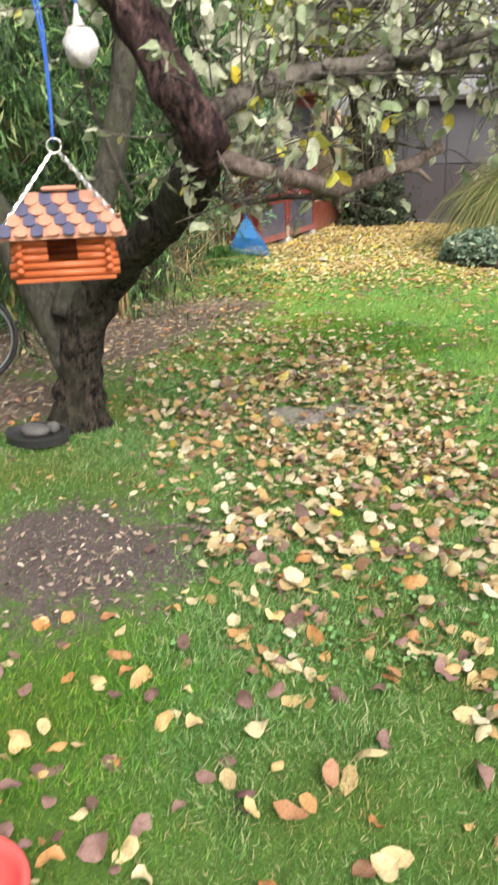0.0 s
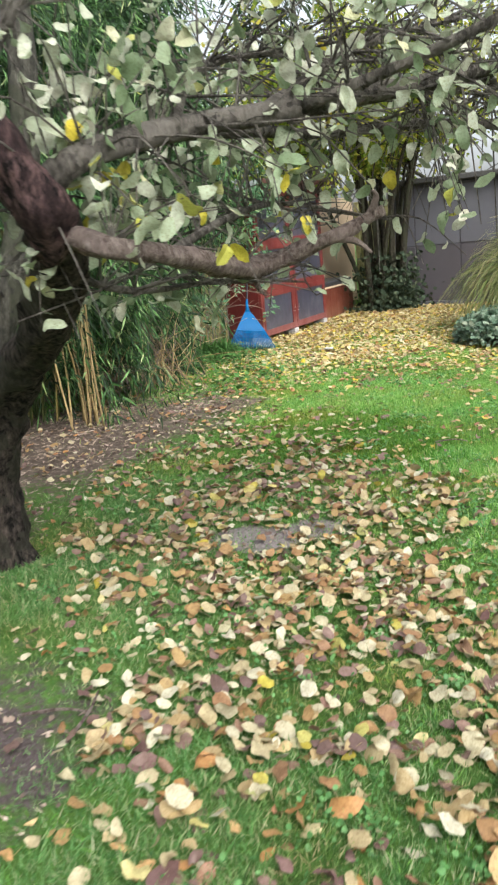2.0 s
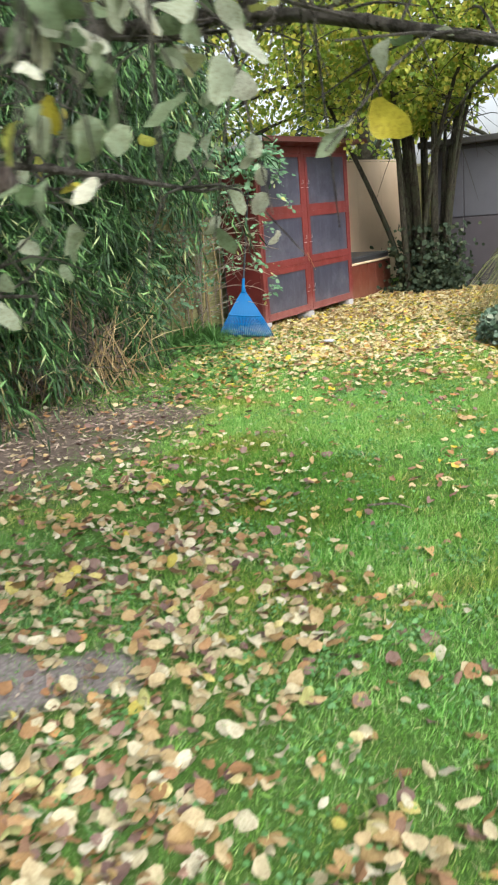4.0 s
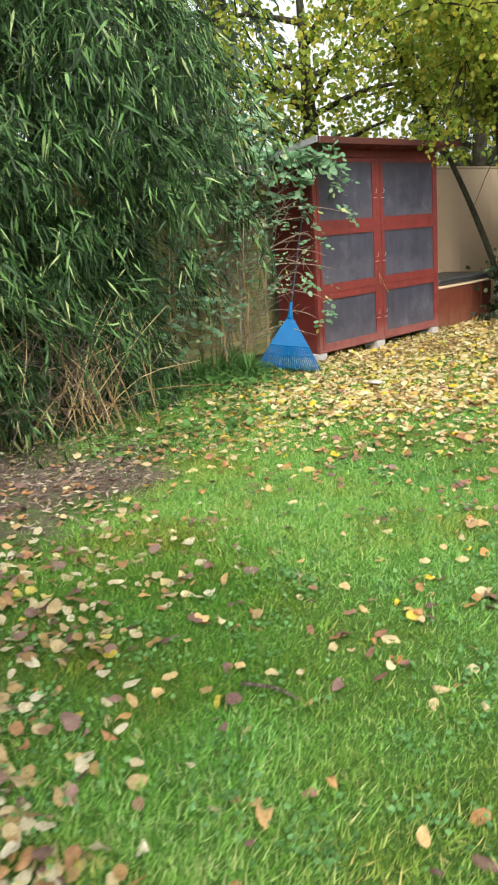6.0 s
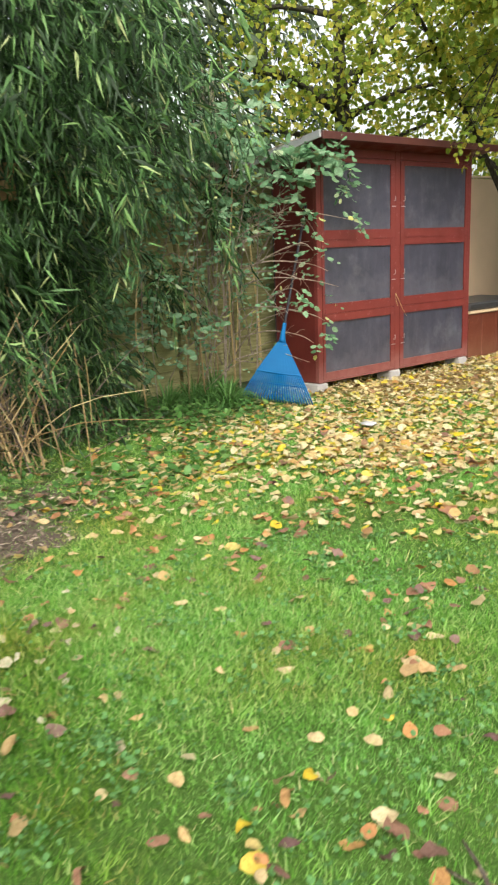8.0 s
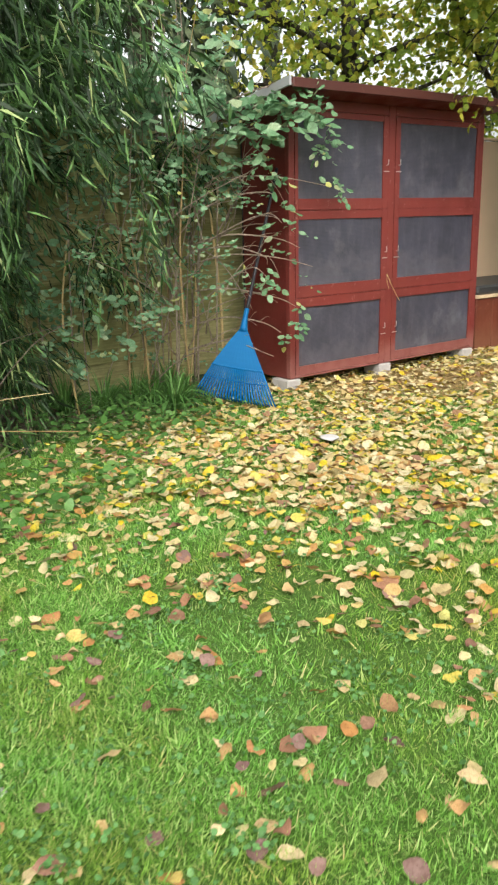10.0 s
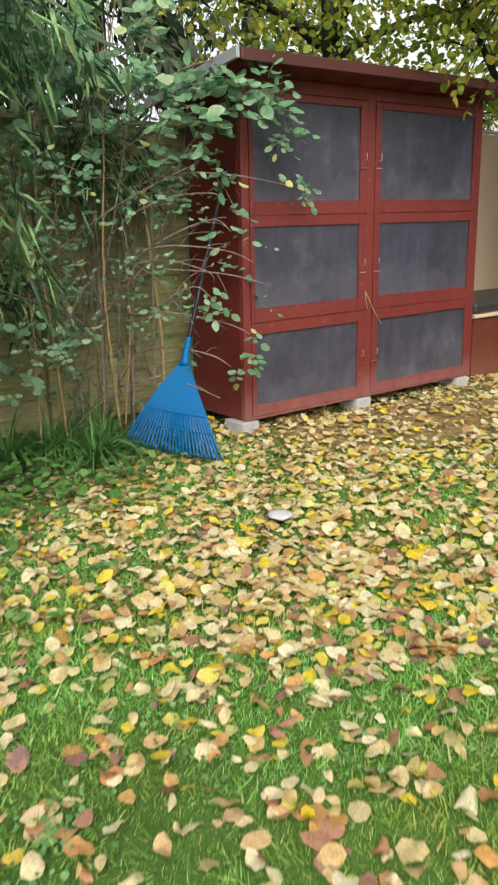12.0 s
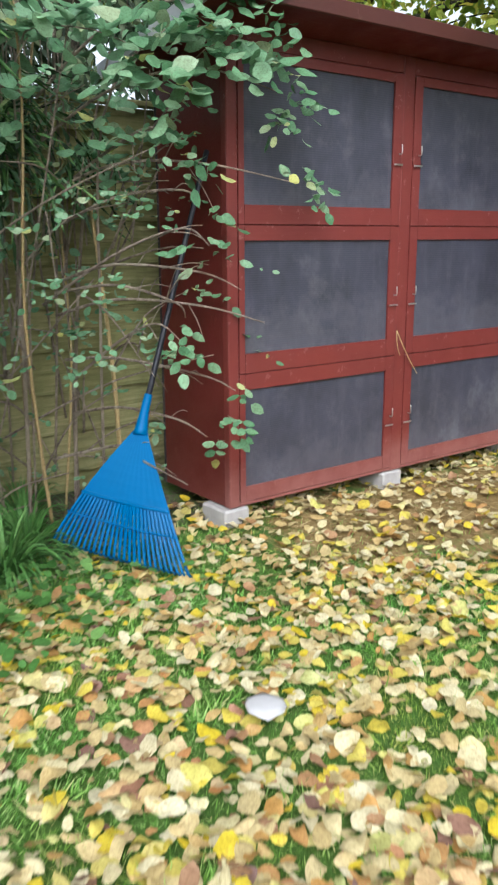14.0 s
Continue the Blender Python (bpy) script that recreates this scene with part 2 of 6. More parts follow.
M_STRAW = leaf_mat("straw", [(0.0, (0.3, 0.2, 0.09)), (0.6, (0.5, 0.39, 0.2)), (1.0, (0.65, 0.54, 0.32))], 0.7, 0.0)
M_TWIGLITTER = leaf_mat("litter_bits", [(0.0, (0.1, 0.075, 0.06)), (0.5, (0.28, 0.215, 0.175)), (1.0, (0.52, 0.43, 0.36))], 0.8, 0.0)
M_BARK = bark_mat("apple_bark", (0.008, 0.007, 0.006), (0.17, 0.135, 0.11), (0.06, 0.058, 0.04))
M_BARK_RED = bark_mat("apple_bark_peeling", (0.006, 0.004, 0.004), (0.25, 0.15, 0.14), (0.04, 0.022, 0.022))
M_BARK_GREY = bark_mat("grey_bark", (0.05, 0.047, 0.038), (0.165, 0.155, 0.122), (0.09, 0.095, 0.06))
M_DEADWOOD = bark_mat("dead_wood", (0.12, 0.085, 0.07), (0.46, 0.38, 0.33), (0.27, 0.21, 0.18), 1.4)
M_TWIG = bark_mat("twig_bark", (0.055, 0.048, 0.04), (0.25, 0.225, 0.19))
M_HAZELBARK = bark_mat("hazel_bark", (0.022, 0.019, 0.013), (0.085, 0.075, 0.05), (0.05, 0.055, 0.03))
M_CANE = leaf_mat("bamboo_cane", [(0.0, (0.06, 0.09, 0.03)), (0.7, (0.14, 0.15, 0.05)), (1.0, (0.4, 0.32, 0.12))], 0.35, 0.0, True)
M_DRYCANE = leaf_mat("dry_cane", [(0.0, (0.22, 0.16, 0.08)), (0.6, (0.38, 0.28, 0.14)), (1.0, (0.52, 0.4, 0.2))], 0.5, 0.0, True)
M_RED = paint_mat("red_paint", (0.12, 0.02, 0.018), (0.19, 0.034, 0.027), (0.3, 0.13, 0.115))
# darker copy of the red: shade on sides and roof put into colour
M_RED_SHADED = paint_mat("red_paint_shaded", (0.1, 0.014, 0.013), (0.14, 0.02, 0.017), (0.18, 0.05, 0.04))
M_REDBROWN = paint_mat("red_brown_stain", (0.1, 0.026, 0.015), (0.15, 0.04, 0.022), (0.2, 0.085, 0.05))
M_FELT = plain_mat("roof_felt", (0.07, 0.067, 0.063), 0.9, 0, 0.4, 30)
M_TRIM = plain_mat("zinc_edge", (0.55, 0.56, 0.58), 0.4, 0.6, 0.2)
# near-black boards: the shade inside the shed is put into their colour
M_INSIDE = plain_mat("unlit_shed_inside", (0.05, 0.045, 0.045), 0.9)
M_LATCH = plain_mat("steel_latch", (0.5, 0.49, 0.47), 0.45, 1.0, 0.1)
M_CONCRETE = plain_mat("concrete", (0.42, 0.4, 0.39), 0.9, 0, 0.35, 25)
M_BLUE = plain_mat("blue_plastic", (0.0, 0.105, 0.28), 0.5, 0, 0.12)
M_BLUE.node_tree.nodes["Principled BSDF"].inputs["Specular IOR Level"].default_value = 0.18
M_POLE = plain_mat("dark_pole", (0.012, 0.013, 0.02), 0.5, 0, 0.2)
M_BLACK = plain_mat("black_plastic", (0.04, 0.04, 0.042), 0.45, 0, 0.3)
M_TAN = plain_mat("tan_board", (0.62, 0.47, 0.32), 0.7, 0, 0.14, 3)
M_GREY = plain_mat("grey_cladding", (0.1, 0.098, 0.11), 0.55, 0, 0.2, 5)
M_GREYLOW = plain_mat("grey_cladding_lower", (0.07, 0.062, 0.068), 0.6, 0, 0.2, 5)
M_EARTH = plain_mat("rockery_earth", (0.13, 0.1, 0.075), 0.95, 0, 0.5, 16)
M_STONE = plain_mat("field_stone", (0.34, 0.31, 0.3), 0.9, 0, 0.5, 9)
M_WHITESTONE = plain_mat("pale_stone", (0.5, 0.49, 0.5), 0.7, 0, 0.2, 20)
M_LOG = plain_mat("orange_log", (0.42, 0.1, 0.03), 0.5, 0, 0.45, 22)
M_SHINGLE_A = plain_mat("shingle_orange", (0.42, 0.2, 0.13), 0.65, 0, 0.3, 40)
M_SHINGLE_B = plain_mat("shingle_navy", (0.07, 0.07, 0.12), 0.6, 0, 0.3, 40)
M_CHAIN = plain_mat("chain_steel", (0.7, 0.7, 0.68), 0.3, 1.0, 0.15)
M_CORD = plain_mat("blue_cord", (0.03, 0.12, 0.5), 0.7, 0, 0.2, 60)
M_FAT = plain_mat("fat_ball", (0.5, 0.48, 0.47), 0.85, 0, 0.75, 70)
M_RIM = plain_mat("bicycle_rim", (0.45, 0.47, 0.5), 0.3, 0.9, 0.15)
M_TYRE = plain_mat("tyre_rubber", (0.03, 0.03, 0.032), 0.8)
M_FRAME = plain_mat("bicycle_frame", (0.03, 0.05, 0.12), 0.35, 0.2)
M_NEST = plain_mat("nest_box_wood", (0.3, 0.19, 0.09), 0.7, 0, 0.35, 12)
M_FASCIA = paint_mat("fascia_paint", (0.06, 0.017, 0.014), (0.09, 0.025, 0.02), (0.13, 0.06, 0.05))
M_DARKSTONE = plain_mat("dark_stone", (0.13, 0.125, 0.12), 0.85, 0, 0.4, 18)
M_CORAL = plain_mat("coral_red_plastic", (0.62, 0.1, 0.09), 0.45, 0, 0.1)


def fence_mat():
    m = Mat("green_fence_board", 0.85, 0.2)
    v = m.pos()
    g = m.noise(7, 7, v, 0.65, (1, 0.5, 9))
    c = m.ramp(g, [(0.3, (0.2, 0.18, 0.085)), (0.55, (0.35, 0.32, 0.155)), (0.75, (0.48, 0.43, 0.25))])
    c = m.mix(m.math("MULTIPLY", m.object_random(), 0.4), c, (0.16, 0.175, 0.05))
    c = m.mix(m.math("MULTIPLY", m.ramp(m.noise(4, 7, v, 0.7), [(0.4, (0, 0, 0)), (0.7, (1, 1, 1))]), 0.6), c, (0.1, 0.12, 0.04))
    m.color(c).bump(g, 0.5, 0.006)
    return m.m


M_FENCE = fence_mat()


def pane_mat():
    m = Mat("dusty_mesh_pane", 0.32, 0.5)
    v = m.pos()
    dust = m.ramp(m.noise(3.5, 6, v, 0.65), [(0.35, (0.035, 0.035, 0.05)), (0.6, (0.06, 0.06, 0.085)), (0.8, (0.14, 0.14, 0.175))])
    runs = m.ramp(m.noise(14, 6, v, 0.7, (1, 1, 0.18)), [(0.5, (0, 0, 0)), (0.8, (0.35, 0.35, 0.35))])
    scuff = m.ramp(m.noise(1.9, 8, v, 0.75), [(0.55, (0, 0, 0)), (0.72, (0.5, 0.5, 0.5))])
    dust = m.mix(runs, dust, (0.15, 0.148, 0.18))
    dust = m.mix(scuff, dust, (0.2, 0.195, 0.21))
    sep = m.n("ShaderNodeSeparateXYZ")
    m.l(v, sep.inputs[0])
    for z0, reach in ((0.17, 0.3), (0.81, 0.3), (1.475, 0.2)):
        up = m.math("SUBTRACT", sep.outputs[2], z0)
        settled = m.math("ADD", m.math("DIVIDE", up, reach), m.math("MULTIPLY", m.math("SUBTRACT", m.noise(2.6, 8, v, 0.75), 0.5), 5.0))
        band = m.math("MULTIPLY", m.ramp(settled, [(0.1, (0.2,) * 3), (0.75, (0, 0, 0))]), m.math("MULTIPLY", m.math("GREATER_THAN", up, -0.02), m.math("LESS_THAN", up, 0.6)))
        dust = m.mix(band, dust, (0.2, 0.19, 0.215))
    weave = m.math("SINE", m.math("MULTIPLY", sep.outputs[2], 620.0))
    dust = m.mix(m.math("MULTIPLY", m.math("GREATER_THAN", weave, 0.3), 0.12), dust, (0.16, 0.155, 0.185))
    m.color(dust).bump(m.noise(120, 2), 0.12, 0.002)
    tr = m.n("ShaderNodeBsdfTransparent")
    mx = m.n("ShaderNodeMixShader")
    mx.inputs[0].default_value = 0.86
    m.l(tr.outputs[0], mx.inputs[1])
    m.l(m.b.outputs[0], mx.inputs[2])
    m.l(mx.outputs[0], m.t.nodes["Material Output"].inputs["Surface"])
    return m.m


M_PANE = pane_mat()


# ---- mesh helpers ----
def mesh_from(name, verts, faces, mat, smooth=False):
    me = bpy.data.meshes.new(name)
    me.from_pydata([tuple(v) for v in verts], [], faces)
    me.materials.append(mat)
    if smooth:
        me.polygons.foreach_set("use_smooth", [True] * len(me.polygons))
    me.update()
    return me


def part(name, bm, material, parent, label="", smooth=False):
    me = bpy.data.meshes.new(name)
    bm.to_mesh(me)
    bm.free()
    me.materials.append(material)
    if smooth:
        me.polygons.foreach_set("use_smooth", [True] * len(me.polygons))
    ob = new(name, me)
    if parent is not None:
        ob.parent = parent
    if label:
        tagged(ob, label)
    return ob


def thing(name, at, label, category, group="", kind=""):
    ob = new(name)
    ob.location = at
    ob.empty_display_size = 0.1
    return tagged(ob, label, category, group, kind)


def box_bm(lo, hi, bevel=0.004, bm=None):
    bm = bm or bmesh.new()
    r = bmesh.ops.create_cube(bm, size=1)
    c = [(a + b) / 2 for a, b in zip(lo, hi)]
    s = [abs(b - a) for a, b in zip(lo, hi)]
    for v in r["verts"]:
        v.co = Vector((v.co.x * s[0] + c[0], v.co.y * s[1] + c[1], v.co.z * s[2] + c[2]))
    if bevel:
        es = list({e for v in r["verts"] for e in v.link_edges})
        bmesh.ops.bevel(bm, geom=es, offset=min(bevel, min(s) * 0.4), segments=1, affect="EDGES")
    return bm


def smooth_path(pts, per=5):
    pts = [Vector(p) for p in pts]
    out = []
    for i in range(len(pts) - 1):
        p0, p1, p2, p3 = pts[max(i - 1, 0)], pts[i], pts[i + 1], pts[min(i + 2, len(pts) - 1)]
        for k in range(per):
            t = k / per
            out.append(0.5 * ((2 * p1) + (p2 - p0) * t + (2 * p0 - 5 * p1 + 4 * p2 - p3) * t * t + (3 * p1 - p0 - 3 * p2 + p3) * t ** 3))
    return out + [pts[-1]]


def tube_bm(pts, radii, sides=10, per=5, rough=0.0, bm=None, seed=0):
    bm = bm or bmesh.new()
    path = smooth_path(pts, per) if per > 1 else [Vector(p) for p in pts]
    n = len(path)
    rad = np.interp(np.linspace(0, 1, n), np.linspace(0, 1, len(radii)), radii)
    side = Vector((0, 0, 1)).cross(path[1] - path[0])
    if side.length < 1e-4:
        side = Vector((1, 0, 0))
    rings = []
    for i, p in enumerate(path):
        d = (path[min(i + 1, n - 1)] - path[max(i - 1, 0)]).normalized()
        side = (side - d * side.dot(d)).normalized()
        up = d.cross(side)
        ring = []
        for k in range(sides):
            a = 2 * math.pi * k / sides
            dirv = side * math.cos(a) + up * math.sin(a)
            r = rad[i]
            if rough:
                r *= 1 + rough * (noise.noise((p + dirv * rad[i] * 2) * 9 + Vector((seed, 0, 0))) + 0.6 * noise.noise(Vector((math.cos(a) * 3, math.sin(a) * 3, i * 0.12 + seed))))
            ring.append(bm.verts.new(p + dirv * r))
        rings.append(ring)
    for a, b in zip(rings, rings[1:]):
        for k in range(sides):
            bm.faces.new((a[k], a[(k + 1) % sides], b[(k + 1) % sides], b[k]))
    bm.faces.new(rings[0][::-1])
    bm.faces.new(rings[-1])
    return bm


def rock_bm(c, size, seed, sub=3):
    bm = bmesh.new()
    bmesh.ops.create_icosphere(bm, subdivisions=sub, radius=1)
    for v in bm.verts:
        k = 1 + 0.35 * noise.noise(v.co * 1.4 + Vector((seed, 3, 1))) + 0.12 * noise.noise(v.co * 4 + Vector((seed, 0, 0)))
        v.co = Vector((c[0] + v.co.x * k * size[0], c[1] + v.co.y * k * size[1], c[2] + v.co.z * k * size[2]))
    return bm


def broad_leaf(width=0.62, curl=0.0, fold=0.12, wave=0.05, steps=6, seed=0, ragged=0.075, bend=0.0):
    """A broad leaf one long: midrib, two halves, a wavy slightly uneven rim."""
    rnd = random.Random(seed * 17 + int(width * 100))
    ys = [0.0] + [0.06 + 0.86 * (k + 0.5) / steps for k in range(steps)] + [1.0]
    v, f = [], []
    for y in ys:
        v.append((bend * (y - 0.5) ** 2, y, curl * (y - 0.4) ** 2))
    for s in (1, -1):
        for y in ys[1:-1]:
            w = 0.5 * width * math.sin(math.pi * y ** 0.85) ** 0.55 * rnd.uniform(1 - ragged, 1 + ragged)
            v.append((s * w + bend * (y - 0.5) ** 2, y + rnd.uniform(-0.3, 0.3) * ragged, curl * (y - 0.4) ** 2 + 2 * fold * w * w * 2 + wave * math.sin(8 * y + 2 * s + seed) * w * 2))
    top = len(ys) - 1
    for k, s in ((len(ys), 1), (len(ys) + steps, -1)):
        tri = [(0, k, 1)]
        for i in range(steps - 1):
            tri += [(1 + i, k + i, k + i + 1), (1 + i, k + i + 1, 2 + i)]
        tri.append((top - 1, k + steps - 1, top))
        f += tri if s > 0 else [q[::-1] for q in tri]
    return np.array(v, float), f


def narrow_leaf(w=0.055, droop=-0.18):
    return np.array([(0, 0, 0), (w, 0.32, 0.0), (0, 1, droop), (-w, 0.32, 0.0), (0, 0.35, 0.02)], float), [(0, 1, 4), (1, 2, 4), (2, 3, 4), (3, 0, 4)]


def blade(w=0.05, bend=0.3):
    return np.array([(-w, 0, 0), (w, 0, bend * 0.2), (0, 1, bend)], float), [(0, 1, 2)]


def unit(a):
    return a / np.maximum(np.linalg.norm(a, axis=-1, keepdims=True), 1e-9)


def axes_of(along, normal):
    along = unit(along)
    side = unit(np.cross(along, normal))
    return np.stack([side, along, np.cross(side, along)], axis=1)


def scatter(name, templates, pos, ax, size, mat, parent=None):
    """One mesh of many small leaves: templates shared out over the places."""
    n = len(pos)
    pick = np.arange(n) % len(templates)
    vs, fs, base = [], [], 0
    for k, (tv, tf) in enumerate(templates):
        sel = pick == k
        if not sel.any():
            continue
        p, a, s = pos[sel], ax[sel], size[sel]
        w = p[:, None, :] + np.einsum("vi,nij->nvj", tv, a) * s[:, None, None]
        cnt = len(p)
        tf = np.array(tf)
        vs.append(w.reshape(-1, 3))
        fs.append((tf[None] + (base + np.arange(cnt) * len(tv))[:, None, None]).reshape(-1, 3))
        base += cnt * len(tv)
    vs, fs = np.concatenate(vs), np.concatenate(fs)
    me = bpy.data.meshes.new(name)
    me.vertices.add(len(vs))
    me.vertices.foreach_set("co", vs.astype(np.float32).ravel())
    me.loops.add(len(fs) * 3)
    me.loops.foreach_set("vertex_index", fs.astype(np.int32).ravel())
    me.polygons.add(len(fs))
    me.polygons.foreach_set("loop_start", np.arange(0, len(fs) * 3, 3, dtype=np.int32))
    me.update(calc_edges=True)
    me.polygons.foreach_set("use_smooth", np.ones(len(fs), dtype=bool))
    me.materials.append(mat)
    ob = new(name, me)
    if parent is not None:
        ob.parent = parent
    return ob


def rand_dirs(n, flat=1.0):
    d = rng.normal(size=(n, 3))
    d[:, 2] *= flat
    return unit(d)


# ---- ground: one sheet to the horizon ----
def axis_steps(lo, hi, step, far):
    a = list(np.arange(lo, hi + step / 2, step))
    d, left, right = step, [], []
    x = lo
    while x > -far:
        d *= 1.5
        x -= d
        left.append(x)
    x, d = hi, step
    while x < far:
        d *= 1.5
        x += d
        right.append(x)
    return np.array(left[::-1] + a + right)


gx, gy = axis_steps(-7, 3, 0.1, 600), axis_steps(-1, 16, 0.1, 600)
GX, GY = np.meshgrid(gx, gy)
gv = np.stack([GX, GY, ground_z(GX, GY)], -1).reshape(-1, 3)
nx = len(gx)
gf = [(r * nx + c, r * nx + c + 1, (r + 1) * nx + c + 1, (r + 1) * nx + c) for r in range(len(gy) - 1) for c in range(nx - 1)]
ground = tagged(new("ground", mesh_from("ground", gv, gf, M_GROUND, True)), "garden lawn with bare earth patches and leaf litter", "ground", kind="structure")

def spread(count, x0, x1, y0, y1, weight):
    x, y = rng.uniform(x0, x1, count), rng.uniform(y0, y1, count)
    keep = rng.random(count) < weight(x, y)
    return x[keep], y[keep]


# grass blades, thinner on earth, litter and straw
def grass(count, x0, x1, y0, y1, lo, hi):
    x, y = rng.uniform(x0, x1, count) + rng.normal(0, 0.22, count), rng.uniform(y0, y1, count) + rng.normal(0, 0.22, count)
    bare = np.minimum(np.minimum(zone(x, y, SOIL), zone(x, y, LITTER)), zone(x, y, STRAW))
    clump = np.sin(3.1 * x + 1.3 * y) * np.sin(2.7 * y - 0.7 * x) * 0.5 + 0.5
    keep = (rng.random(count) < np.clip((bare - 0.62) * 1.3, 0.1, 1)) & (rng.random(count) < 0.68 + 0.32 * clump)
    x, y = x[keep], y[keep]
    n = len(x)
    along = np.stack([rng.normal(0, 0.75, n), rng.normal(0, 0.75, n), np.ones(n)], -1)
    size = rng.uniform(lo, hi, n) * (0.85 + 0.28 * np.sin(2.2 * x + 0.4) * np.sin(1.9 * y))
    return np.stack([x, y, ground_z(x, y) - 0.004], -1), axes_of(along, rand_dirs(n, 0.2)), size


def tufts(count, per):
    cx, cy = spread(count, -4.9, 1.0, 1.2, 11.6, lambda x, y: np.clip(zone(x, y, SOIL + LITTER + STRAW) - 0.8, 0, 1))
    k = rng.integers(0, len(cx), len(cx) * per)
    n = len(k)
    off = rng.normal(0, 1, (n, 2)) * rng.uniform(0.012, 0.04, len(cx))[k][:, None]
    x, y = cx[k] + off[:, 0], cy[k] + off[:, 1]
    lean = rng.normal(0, 0.55, (len(cx), 2))[k]
    along = np.stack([off[:, 0] * 12 + lean[:, 0] + rng.normal(0, 0.3, n), off[:, 1] * 12 + lean[:, 1] + rng.normal(0, 0.3, n), np.ones(n)], -1)
    return np.stack([x, y, ground_z(x, y) - 0.004], -1), axes_of(along, rand_dirs(n, 0.2)), rng.uniform(0.028, 0.055, n)


g1 = grass(730000, -3.3, 0.9, 1.0, 8.6, 0.016, 0.044)
g2 = grass(390000, -5.4, -1.0, 7.5, 12.2, 0.016, 0.044)
g4 = tufts(2200, 34)
g3 = grass(200000, -6, 4.2, -3.2, 17.5, 0.025, 0.05)
gp, ga, gs = (np.concatenate(k) for k in zip(g1, g2, g3, g4))
BLADES = [blade(0.045, 0.25), blade(0.055, 0.5), blade(0.04, 0.9)]
# blades inside the painted shade zones, with a ragged edge
moss_or_shade = zone(gp[:, 0], gp[:, 1], SHADED_TURF) + rng.normal(0, 0.22, len(gp)) < 0.95
worn = ~moss_or_shade & (gp[:, 1] + 1.1 * np.maximum(gp[:, 0] + 1.2, 0) + 0.6 * np.sin(1.9 * gp[:, 0] + 0.8 * gp[:, 1]) + rng.normal(0, 0.7, len(gp)) < 5.4)
lush = ~moss_or_shade & ~worn
for sel, mat, label in ((worn, M_GRASS_WORN, "worn olive lawn grass under the apple tree"), (moss_or_shade, M_GRASS_SHADED, "lawn grass coloured darker for hedge and tree shade"), (lush, M_GRASS, "short green lawn grass")):
    tagged(scatter("grass", BLADES, gp[sel], ga[sel], gs[sel], mat), label, "grass", kind="stuff")

# ---- fallen leaves ----
FALLEN = [broad_leaf(w, c, f, v, 5, k, 0.07, d) for k, (w, c, f, v, d) in enumerate((
    (0.68, 0.2, 0.15, 0.08, 0.2), (0.6, -0.25, -0.2, 0.12, -0.3), (0.76, 0.1, 0.1, 0.14, 0.1), (0.5, 0.8, 0.9, 0.14, 0.3), (0.64, -0.2, 0.2, 0.12, -0.15),
    (0.58, 0.6, -0.5, 0.18, 0.25), (0.66, -0.45, 0.35, 0.2, 0.0), (0.72, 0.15, -0.12, 0.12, -0.2), (0.52, 0.2, 0.2, 0.1, 0.35), (0.42, 0.4, 1.4, 0.14, -0.2), (0.7, 0.3, 0.2, 0.16, 0.15)))]


def lie(x, y, lo, hi, lift=0.03, tilt=0.38):
    n = len(x)
    ang = rng.uniform(0, 2 * np.pi, n)
    along = np.stack([np.cos(ang), np.sin(ang), rng.normal(0, tilt * 0.6, n)], -1)
    normal = np.stack([rng.normal(0, tilt, n), rng.normal(0, tilt, n), np.ones(n)], -1)
    return np.stack([x, y, ground_z(x, y) + rng.uniform(0.012, lift, n)], -1), axes_of(along, -normal), lo + (hi - lo) * rng.beta(1.6, 1.9, n)


def under_apple(x, y):
    xc = -1.25 - 0.5 * (y - 4.4)
    d = np.hypot((x - xc) / 1.55, (y - 4.4) / 2.15)
    return np.clip(1.16 - d, 0, 1) ** 0.85 * np.clip((zone(x, y, SOIL[:3]) - 0.55) * 2, 0.05, 1)


def heaped(count, per, reach):
    """Leaves in loose overlapping heaps, with thin ground between."""
    cx, cy = spread(count, -4.4, 1.3, 1.8, 7.4, under_apple)
    k = rng.integers(0, len(cx), len(cx) * per)
    r = reach * rng.uniform(0.4, 1.3, len(cx))[k]
    x, y = cx[k] + rng.normal(0, 1, len(k)) * r * 1.3, cy[k] + rng.normal(0, 1, len(k)) * r
    keep = (zone(x, y, SOIL[:1]) > rng.uniform(0.5, 1.05, len(x))) & (zone(x, y, SOIL[1:3]) > rng.uniform(0.1, 0.9, len(x)))
    return x[keep], y[keep]


def by_shed(x, y):
    edge = 9.7 + 0.25 * (x + 3) + 0.3 * np.sin(2.2 * x)
    patch = 0.72 + 0.28 * np.sin(3.7 * x + 0.7 * y) * np.sin(2.6 * y)
    left = np.clip((x + 5.6 + 0.35 * (y - 10.3)) / 0.9, 0.05, 1)
    return np.clip((y - edge + 1.3) / 2.2, 0, 1) ** 1.3 * patch * np.where(zone(x, y, STRAW[:1]) < 0.8, 0.45, 1) * left


tagged(scatter("fallen_leaves", FALLEN, *lie(*heaped(760, 19, 0.15), 0.038, 0.094, 0.055, 0.6), M_FALL_TAN), "dry tan and brown apple leaves heaped on the lawn", "fallen leaves", kind="stuff")
